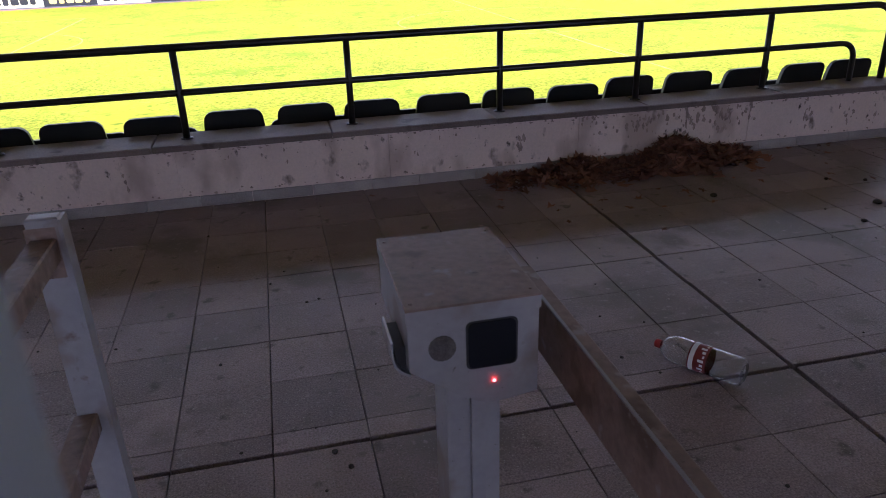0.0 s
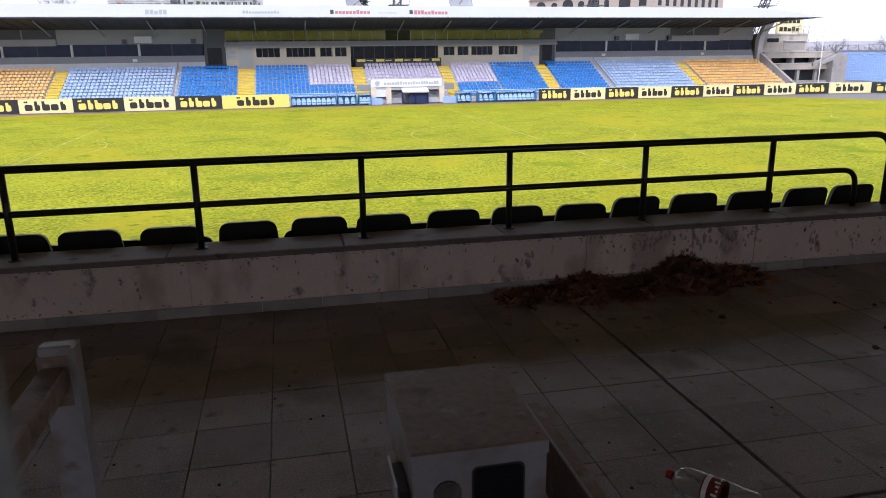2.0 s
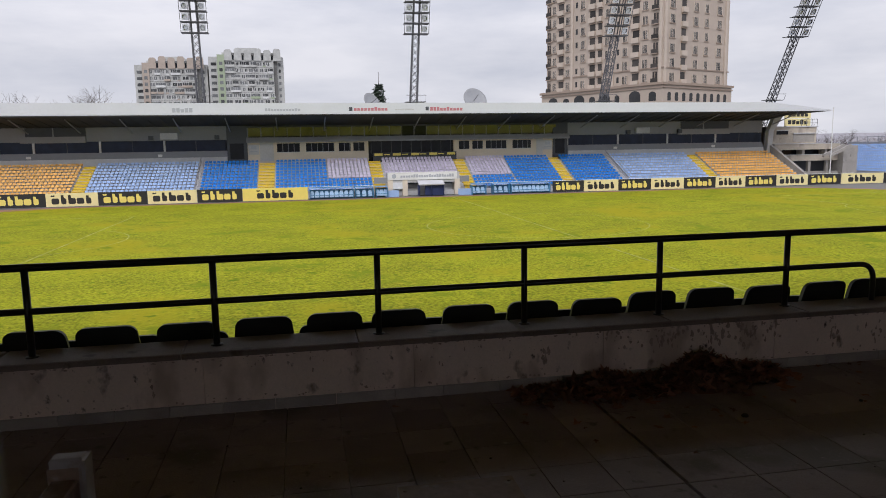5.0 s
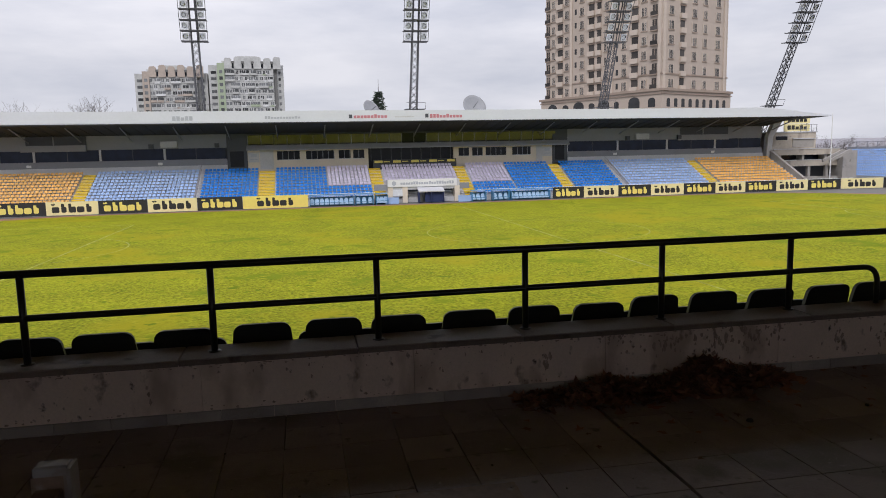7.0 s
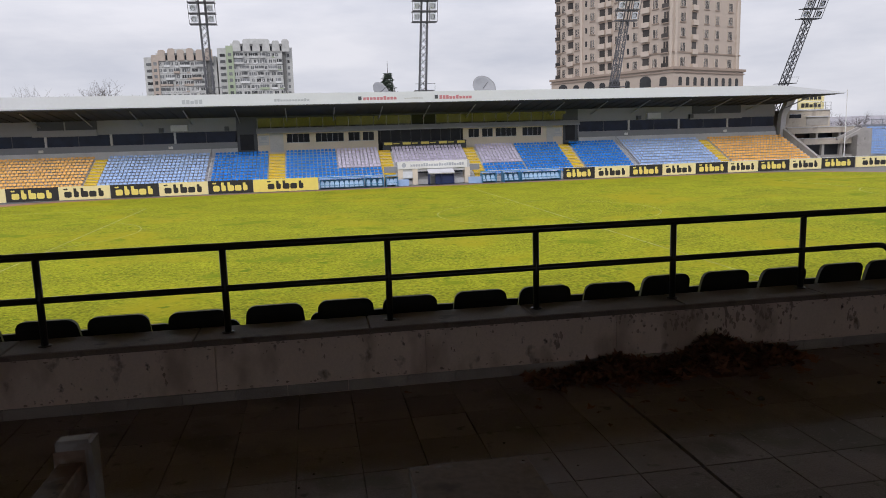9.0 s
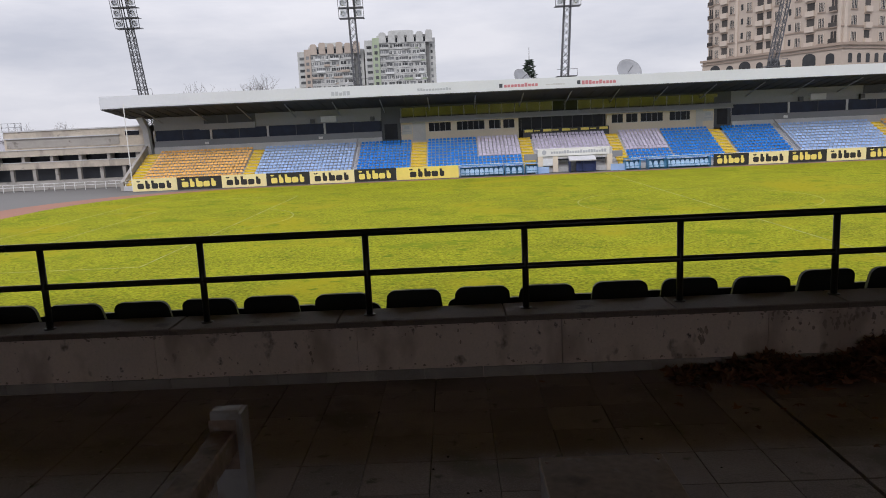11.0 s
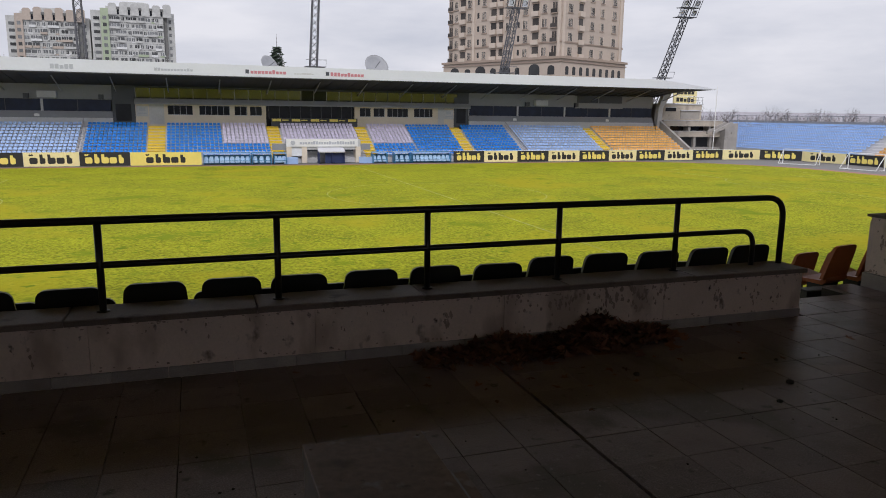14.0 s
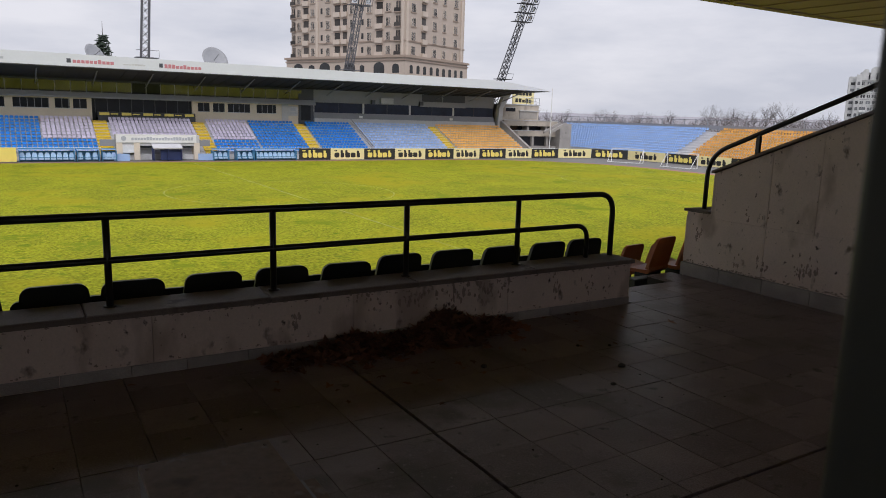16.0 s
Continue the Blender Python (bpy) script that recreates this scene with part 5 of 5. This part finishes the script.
for k, (px, py, sc) in enumerate(spots):
    t = trees[k] if k < 3 else copy_thing(trees[k % 3], Matrix.Identity(4))
    t.matrix_basis = pose(px, py, PZ - 0.1, rz=tr.uniform(0, 360))
    t.scale = (sc, sc, sc)
conifer = thing("conifer", "dark conifer with a thin spire behind the grandstand", "tree", at=(17.6, 160, PZ))
part("trunk", Shape().tube([(0, 0, 0), (0.1, 0, 22.6)], [0.35, 0.03], 6), BARK, conifer)
s = Shape()
for k in range(1100):
    zz = tr.uniform(9, 20)
    rad = 3.4 * (1 - (zz - 9) / 14) * tr.uniform(0.3, 1.0)
    a = tr.uniform(0, 6.28)
    c = Vector((rad * math.cos(a) + (1.0 if zz < 16 else 0), rad * math.sin(a), zz))
    u = Vector((tr.uniform(-1, 1), tr.uniform(-1, 1), tr.uniform(-0.4, 0.2))).normalized() * 0.8
    v2 = u.orthogonal().normalized() * 0.22
    s.add([c - v2, c + u, c + v2], [(0, 1, 2)])
part("crown", s, CONIFER, conifer)
hills = Shape()
n = 160
ring = []
for k in range(n):
    a = 2 * math.pi * k / n
    ring.append((math.sin(a), math.cos(a), 9 + 5 * noise.noise((3 * math.sin(a), 3 * math.cos(a), 0.5))))
hills.add([p for sx, sy, hh in ring for p in ((sx * 1500, sy * 1500, PZ - 1), (sx * 1700, sy * 1700, hh + 4), (sx * 2600, sy * 2600, PZ - 1))],
          [q for k in range(n) for q in ((3 * k, 3 * k + 1, 3 * ((k + 1) % n) + 1, 3 * ((k + 1) % n)), (3 * k + 1, 3 * k + 2, 3 * ((k + 1) % n) + 2, 3 * ((k + 1) % n) + 1))])
whole("far_hills", hills, FAR_WOOD, "low wooded hills on the horizon, paled by haze in their colour", "hills", kind="backdrop")
# scrub line behind the end stand
s = Shape()
for k in range(20000):
    az = radians(tr.uniform(34, 66))
    dist = tr.uniform(150, 215)
    c = Vector((dist * math.sin(az), dist * math.cos(az), PZ + tr.uniform(0, 1) ** 1.1 * (6.6 + 1.8 * noise.noise((az * 40, dist * 0.05, 0)))))
    u = Vector((tr.uniform(-0.7, 0.7), tr.uniform(-0.7, 0.7), tr.uniform(0.3, 1.4)))
    v2 = u.orthogonal().normalized() * 0.07
    s.add([c - v2, c + v2, c + u * 1.3], [(0, 1, 2)])
whole("scrub", s, SCRUB, "leafless grey-brown scrub behind the end stand, paled by haze in its colour", "shrubs", kind="stuff")

# ---- gate lane round the camera: reader, rails, posts ----
reader = thing("card_reader", "grey steel gate reader box on a post with red light", "card reader", at=(0.585, 0.96, 0))
ri = Matrix.Translation((0.585, 0.96, 0)).inverted()


def rp(name, s, mat, label="", parent=None):
    o = part(name, s, mat, parent or reader, label)
    o.matrix_parent_inverse = ri if parent is None else Matrix.Identity(4)
    return o


housing = rp("housing", Shape().prism([(0.481, 0.914), (0.481, 0.831), (0.554, 0.778), (0.590, 0.758), (0.612, 0.752), (0.640, 0.754), (0.688, 0.762), (0.688, 0.914)][::-1], "y", 0.814, 1.093), GREY_STEEL)
rp("lid_skirt", Shape().box(0.4788, 0.6902, 0.8112, 1.0952, 0.9145, 0.9355), GREY_STEEL)
rp("lid", Shape().slab(0.4785, 0.6905, 0.811, 1.0955, 0.9356, 0.939, 0.0015), RUSTY_STEEL, "stained brown-grey lid")
rp("post", Shape().box(0.548, 0.640, 0.862, 0.955, 0, 0.79).box(0.50, 0.69, 0.82, 1.0, 0, 0.012), GREY_STEEL)
rp("post_rib", Shape().box(0.588, 0.612, 0.852, 0.863, 0, 0.775), GREY_STEEL)
grille = [(0.533 + 0.0215 * math.cos(radians(k * 18)), 0.866 + 0.0215 * math.sin(radians(k * 18))) for k in range(20)]
rp("speaker_grille", Shape().prism(grille[::-1], "y", 0.8105, 0.815), GRILLE, "dark round mesh grille")
win = []
for cx, cz, a0 in ((0.641, 0.893, 0), (0.583, 0.893, 90), (0.583, 0.832, 180), (0.641, 0.832, 270)):
    win += [(cx + 0.009 * math.cos(radians(a0 + 30 * k)), cz + 0.009 * math.sin(radians(a0 + 30 * k))) for k in range(4)]
rp("reader_window", Shape().prism(win[::-1], "y", 0.8105, 0.815), DARK_GLASS, "dark rounded reader window")
rp("window_frame", Shape().prism([((px - 0.611) * 1.09 + 0.611, (pz - 0.8625) * 1.07 + 0.8625) for px, pz in win][::-1], "y", 0.8125, 0.8148), AD_BLACK)
rp("indicator_light", Shape().lathe([(0.0, 0.003), (0.0024, 0.002), (0.0028, 0.0)], Matrix.Translation((0.615, 0.8115, 0.795)) @ Matrix.Rotation(radians(90), 4, "X"), 12), LED, "glowing red light")
scoop = [(0.458, 0.872), (0.457, 0.846), (0.461, 0.830), (0.469, 0.818), (0.484, 0.808)]
rp("ticket_scoop", Shape().prism(scoop + [(px + 0.003, pz + 0.003) for px, pz in scoop[::-1]], "y", 0.835, 0.925), GREY_STEEL, "bent steel ticket scoop")
rp("scoop_slot", Shape().prism([(0.464, 0.862), (0.4645, 0.838), (0.475, 0.822), (0.4805, 0.822), (0.4805, 0.862)], "y", 0.838, 0.922), AD_BLACK, "dark return slot")
for dx in (0.490, 0.679):
    for dy in (0.83, 1.075):
        rp("screw", Shape().lathe([(0.0, 0.0022), (0.003, 0.0015), (0.0035, 0.0)], Matrix.Translation((dx, dy, 0.939)), 8), RUSTY_STEEL)

lane = thing("gate_rail", "worn flat steel lane rail beside the reader", "railing", at=(0.75, 0.9, 0))
li = Matrix.Translation((0.75, 0.9, 0)).inverted()
for name, s, mt in (("rail", Shape().prism([(0.735, 0.757), (0.765, 0.757), (0.765, 0.861), (0.762, 0.864), (0.738, 0.864), (0.735, 0.861)], "y", -0.55, 1.06), RUSTY_STEEL),
                    ("rail_edge", Shape().box(0.7345, 0.7395, -0.55, 1.06, 0.8642, 0.867), GREY_STEEL),
                    ("bracket", Shape().box(0.688, 0.736, 1.0, 1.05, 0.79, 0.85), GREY_STEEL),
                    ("leg", Shape().box(0.73, 0.77, -0.5, -0.44, 0, 0.757), GREY_STEEL)):
    o = part(name, s, mt, lane)
    o.matrix_parent_inverse = li

barrier = thing("gate_barrier", "grey steel gate barrier with two flat horizontal bars", "barrier", at=(-0.08, 1.17, 0))
bi2 = Matrix.Translation((-0.08, 1.17, 0)).inverted()
for name, s, mt in (("post", Shape().slab(-0.106, -0.052, 1.155, 1.185, 0, 1.022, 0.003), GREY_STEEL),
                    ("post_flange", Shape().box(-0.052, -0.046, 1.145, 1.187, 0, 1.02), GREY_STEEL),
                    ("bar", Shape().slab(-0.106, -0.062, 0.55, 1.155, 0.945, 0.985, 0.003), RUSTY_STEEL),
                    ("bar", Shape().slab(-0.112, -0.070, 0.55, 1.155, 0.585, 0.625, 0.003), RUSTY_STEEL),
                    ("post", Shape().slab(-0.106, -0.052, 0.52, 0.55, 0, 1.022, 0.003), GREY_STEEL),
                    ("weld_plate", Shape().box(-0.110, -0.060, 1.1545, 1.1556, 0.91, 1.005), RUSTY_STEEL),
                    ("base_plate", Shape().box(-0.14, -0.02, 1.11, 1.23, 0, 0.01), GREY_STEEL)):
    o = part(name, s, mt, barrier)
    o.matrix_parent_inverse = bi2
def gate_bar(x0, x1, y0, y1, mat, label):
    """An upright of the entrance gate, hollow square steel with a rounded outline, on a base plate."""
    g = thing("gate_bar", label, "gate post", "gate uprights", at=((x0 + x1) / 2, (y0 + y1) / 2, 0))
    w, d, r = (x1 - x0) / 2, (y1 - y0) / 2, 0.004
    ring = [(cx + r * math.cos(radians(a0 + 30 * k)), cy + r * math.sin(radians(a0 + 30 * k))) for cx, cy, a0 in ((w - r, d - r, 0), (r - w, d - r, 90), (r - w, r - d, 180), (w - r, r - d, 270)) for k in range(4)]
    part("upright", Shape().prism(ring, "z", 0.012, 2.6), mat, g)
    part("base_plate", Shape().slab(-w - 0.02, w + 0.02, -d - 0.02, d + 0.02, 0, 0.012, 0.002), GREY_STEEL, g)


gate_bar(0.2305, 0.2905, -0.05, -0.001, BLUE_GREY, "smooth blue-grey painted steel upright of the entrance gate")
gate_bar(0.581, 0.661, 0.010, 0.0728, SHADED_BAR, "steel upright of the entrance gate, its paint darkened as in shade")

# ---- bottle ----
bottle = thing("plastic_bottle", "empty clear plastic drink bottle with red cap lying on tiles", "bottle", at=(1.663, 1.815, 0.052))
ax = (Vector((1.563, 1.955, 0)) - Vector((1.763, 1.675, 0))).normalized()
bm4 = Matrix.Translation((1.763, 1.675, 0.052)) @ ax.to_track_quat("Z", "Y").to_matrix().to_4x4()
b_inv = Matrix.Translation((1.663, 1.815, 0.052)).inverted()
prof = [(0.018, 0.012), (0.034, 0.0), (0.047, 0.006), (0.050, 0.025), (0.0505, 0.06), (0.048, 0.068), (0.0505, 0.076), (0.0505, 0.10), (0.049, 0.115), (0.049, 0.19), (0.0505, 0.20), (0.0515, 0.225),
        (0.049, 0.25), (0.042, 0.272), (0.031, 0.288), (0.019, 0.297), (0.0135, 0.303), (0.0135, 0.313)]
inner = [(r - 0.0008, z) for r, z in prof[::-1]]
inner[-1] = (0.017, 0.0135)
for name, s, mt, lb in (("body", Shape().lathe(prof + inner, bm4, 28), CLEAR, "clear ribbed plastic"),
                        ("label_band", Shape().lathe([(0.0496, 0.12), (0.0499, 0.121), (0.0499, 0.184), (0.0496, 0.185)], bm4, 28), LABEL, "dark red paper label"),
                        ("cap", Shape().lathe([(0.0137, 0.301), (0.0158, 0.301), (0.0158, 0.321), (0.014, 0.323), (0.0, 0.323)], bm4, 20), CAP_RED, "red screw cap")):
    o = part(name, s, mt, bottle, lb, smooth=True)
    o.matrix_parent_inverse = b_inv
s = Shape()
for k in range(20):
    c = bm4 @ Matrix.Rotation(radians(18 * k), 4, "Z")
    s.box(0.0499, 0.0503, -0.0045, 0.0045, 0.128, 0.128 + (0.012, 0.020, 0.007)[k % 3], c)
    s.box(0.0499, 0.0503, -0.0085, 0.0085, 0.164, 0.180, c)
o = part("label_print", s, WHITE, bottle, "pale print bars")
o.matrix_parent_inverse = b_inv


# ---- leaves and litter ----
lr = random.Random(21)


def leaf(s, c, size, flat):
    """A curled dry leaf with five uneven pointed lobes and a stalk."""
    t = Euler((lr.uniform(-flat, flat), lr.uniform(-flat, flat), lr.uniform(0, 6.28))).to_matrix()
    curl = lr.uniform(-0.5, 0.4)
    pts = [(0, 0, 0)]
    for k in range(10):
        a = radians(-162 + 36 * k + lr.uniform(-9, 9))
        r = (0.52 if k % 2 else 0.24) * lr.uniform(0.75, 1.2) * (1.15 - 0.25 * abs(a) / 3.14)
        pts.append((r * math.cos(a), r * math.sin(a) * 0.9, curl * r * r + lr.uniform(-0.04, 0.04)))
    pts += [(-0.5, 0.012, 0.02), (-0.5, -0.012, 0.02)]
    s.add([c + t @ (Vector(p) * size) for p in pts], [(0, 1 + k, 2 + k) for k in range(9)] + [(0, 11, 12)])


def heap(x, y):
    h = 0.125 * math.exp(-((x - 2.86) / 0.17) ** 2 - ((y - 4.06) / 0.17) ** 2)
    h += 0.055 * math.exp(-((x - 2.15) / 0.16) ** 2 - ((y - 4.06) / 0.14) ** 2) + 0.03 * math.exp(-((x - 2.5) / 0.6) ** 2 - ((y - 4.0) / 0.2) ** 2)
    return h + 0.05 * math.exp(-((x - 3.2) / 0.3) ** 2 - ((y - 4.1) / 0.16) ** 2)


s = Shape()
for k in range(1300):
    x, y = lr.gauss(2.5, 0.46), 4.11 - abs(lr.gauss(0, 0.13))
    if not 1.55 < x < 3.45:
        continue
    leaf(s, Vector((x, y, 0.008 + heap(x, y) * lr.uniform(0.55, 1.08))), lr.uniform(0.06, 0.14), 0.7)
for k in range(60):
    x, y = lr.gauss(2.6, 0.8), 4.10 - abs(lr.gauss(0, 0.4))
    leaf(s, Vector((x, y, 0.010)), lr.uniform(0.03, 0.08), 0.2)
whole("leaf_pile", s, LEAF, "heap of dry brown leaves against the parapet", "leaves", kind="stuff")
core = Shape()
nx, ny = 30, 10
core.add([(1.6 + 1.85 * i / nx, 3.70 + 0.43 * j / ny, max(-0.012, heap(1.6 + 1.85 * i / nx, 3.70 + 0.43 * j / ny) * 0.6 - 0.012 + 0.012 * noise.noise((i * 0.9, j * 0.9, 0)))) for j in range(ny + 1) for i in range(nx + 1)],
         [(j * (nx + 1) + i, j * (nx + 1) + i + 1, (j + 1) * (nx + 1) + i + 1, (j + 1) * (nx + 1) + i) for j in range(ny) for i in range(nx)])
whole("leaf_mould", core, LEAF, "dark rotted leaf mould under the dry leaves", "leaves", kind="stuff")
s = Shape()
for x, y, r in [(3.51, 3.02, 0.022), (3.24, 2.81, 0.016), (3.73, 3.36, 0.015), (3.53, 3.45, 0.014), (2.73, 3.39, 0.02), (0.38, 1.7, 0.010), (0.42, 1.62, 0.010), (0.1, 1.77, 0.006), (1.45, 1.95, 0.008)] + [
        (lr.uniform(-1.5, 4.8), lr.uniform(1.2, 4.1), lr.uniform(0.002, 0.007)) for _ in range(110)]:
    n = len(s.v)
    s.lathe([(0.0, 0.0)] + [(r * q * lr.uniform(0.8, 1.2), r * w * 0.8) for q, w in ((0.9, 0.1), (1.0, 0.5), (0.6, 1.0))] + [(0.0, r)], Matrix.Translation((x, y, 0.0)), 7)
whole("litter", s, JOINT, "small dark clods and crumbs on the tiles", "litter", kind="stuff")

# ---- floor tiles ----
cols_a = [0.195 + 0.3 * k for k in range(-31, 6)] + [1.995]
cols_b = [2.010] + [2.06 + 0.3 * k for k in range(1, 9)] + [4.73] + [4.73 + 0.3 * k for k in range(1, 31)]
rows_f = [1.745, 1.84] + [1.84 + 0.297 * k for k in range(1, 8)] + [4.138]
rows_n = [1.728 - 0.3 * k for k in range(0, 26)][::-1]
shared = {}
rest = Shape()
tile_rng = random.Random(4)


def tile(x0, x1, y0, y1):
    w, d = round(x1 - x0, 3), round(y1 - y0, 3)
    if w < 0.03 or d < 0.03:
        return
    near = (-1.5 < x0 < 4.6 and y0 > 0.9) or (4.7 < x0 < 6.0 and y0 > 4.0)
    g, gy = 0.0016, 0.0008
    lift = tile_rng.uniform(-0.0015, 0.0015)
    if near:
        if (w, d) not in shared:
            shared[w, d] = Shape().slab(-w / 2 + g, w / 2 - g, -d / 2 + gy, d / 2 - gy, -0.03, 0, 0.0018).mesh("tile", TILE)
        o = new("tile", shared[w, d])
        o.parent = floor
        o.location = ((x0 + x1) / 2 + tile_rng.uniform(-0.0012, 0.0012), (y0 + y1) / 2, lift)
        o.rotation_euler = (tile_rng.uniform(-0.002, 0.002), tile_rng.uniform(-0.002, 0.002), tile_rng.uniform(-0.004, 0.004))
    else:
        rest.slab(x0 + g, x1 - g, y0 + gy, y1 - gy, -0.03, lift, 0.0018)


for cols in (cols_a, cols_b):
    for i in range(len(cols) - 1):
        if cols[i] < -9 or cols[i + 1] > 14:
            continue
        for rows_ in (rows_f, rows_n):
            for j in range(len(rows_) - 1):
                if rows_[j] < -6:
                    continue
                tile(cols[i], cols[i + 1], rows_[j], rows_[j + 1])
for k in range(4):
    for y0, y1 in ((4.142, 4.44), (4.44, 4.58), (4.58, 4.738), (4.738, 4.895)):
        if y0 > 4.5 and k < 3:
            continue
        tile(4.732 + 0.3255 * k, 4.732 + 0.3255 * (k + 1), y0, y1)
o = part("tile_field", rest, TILE, floor, kind="stuff")
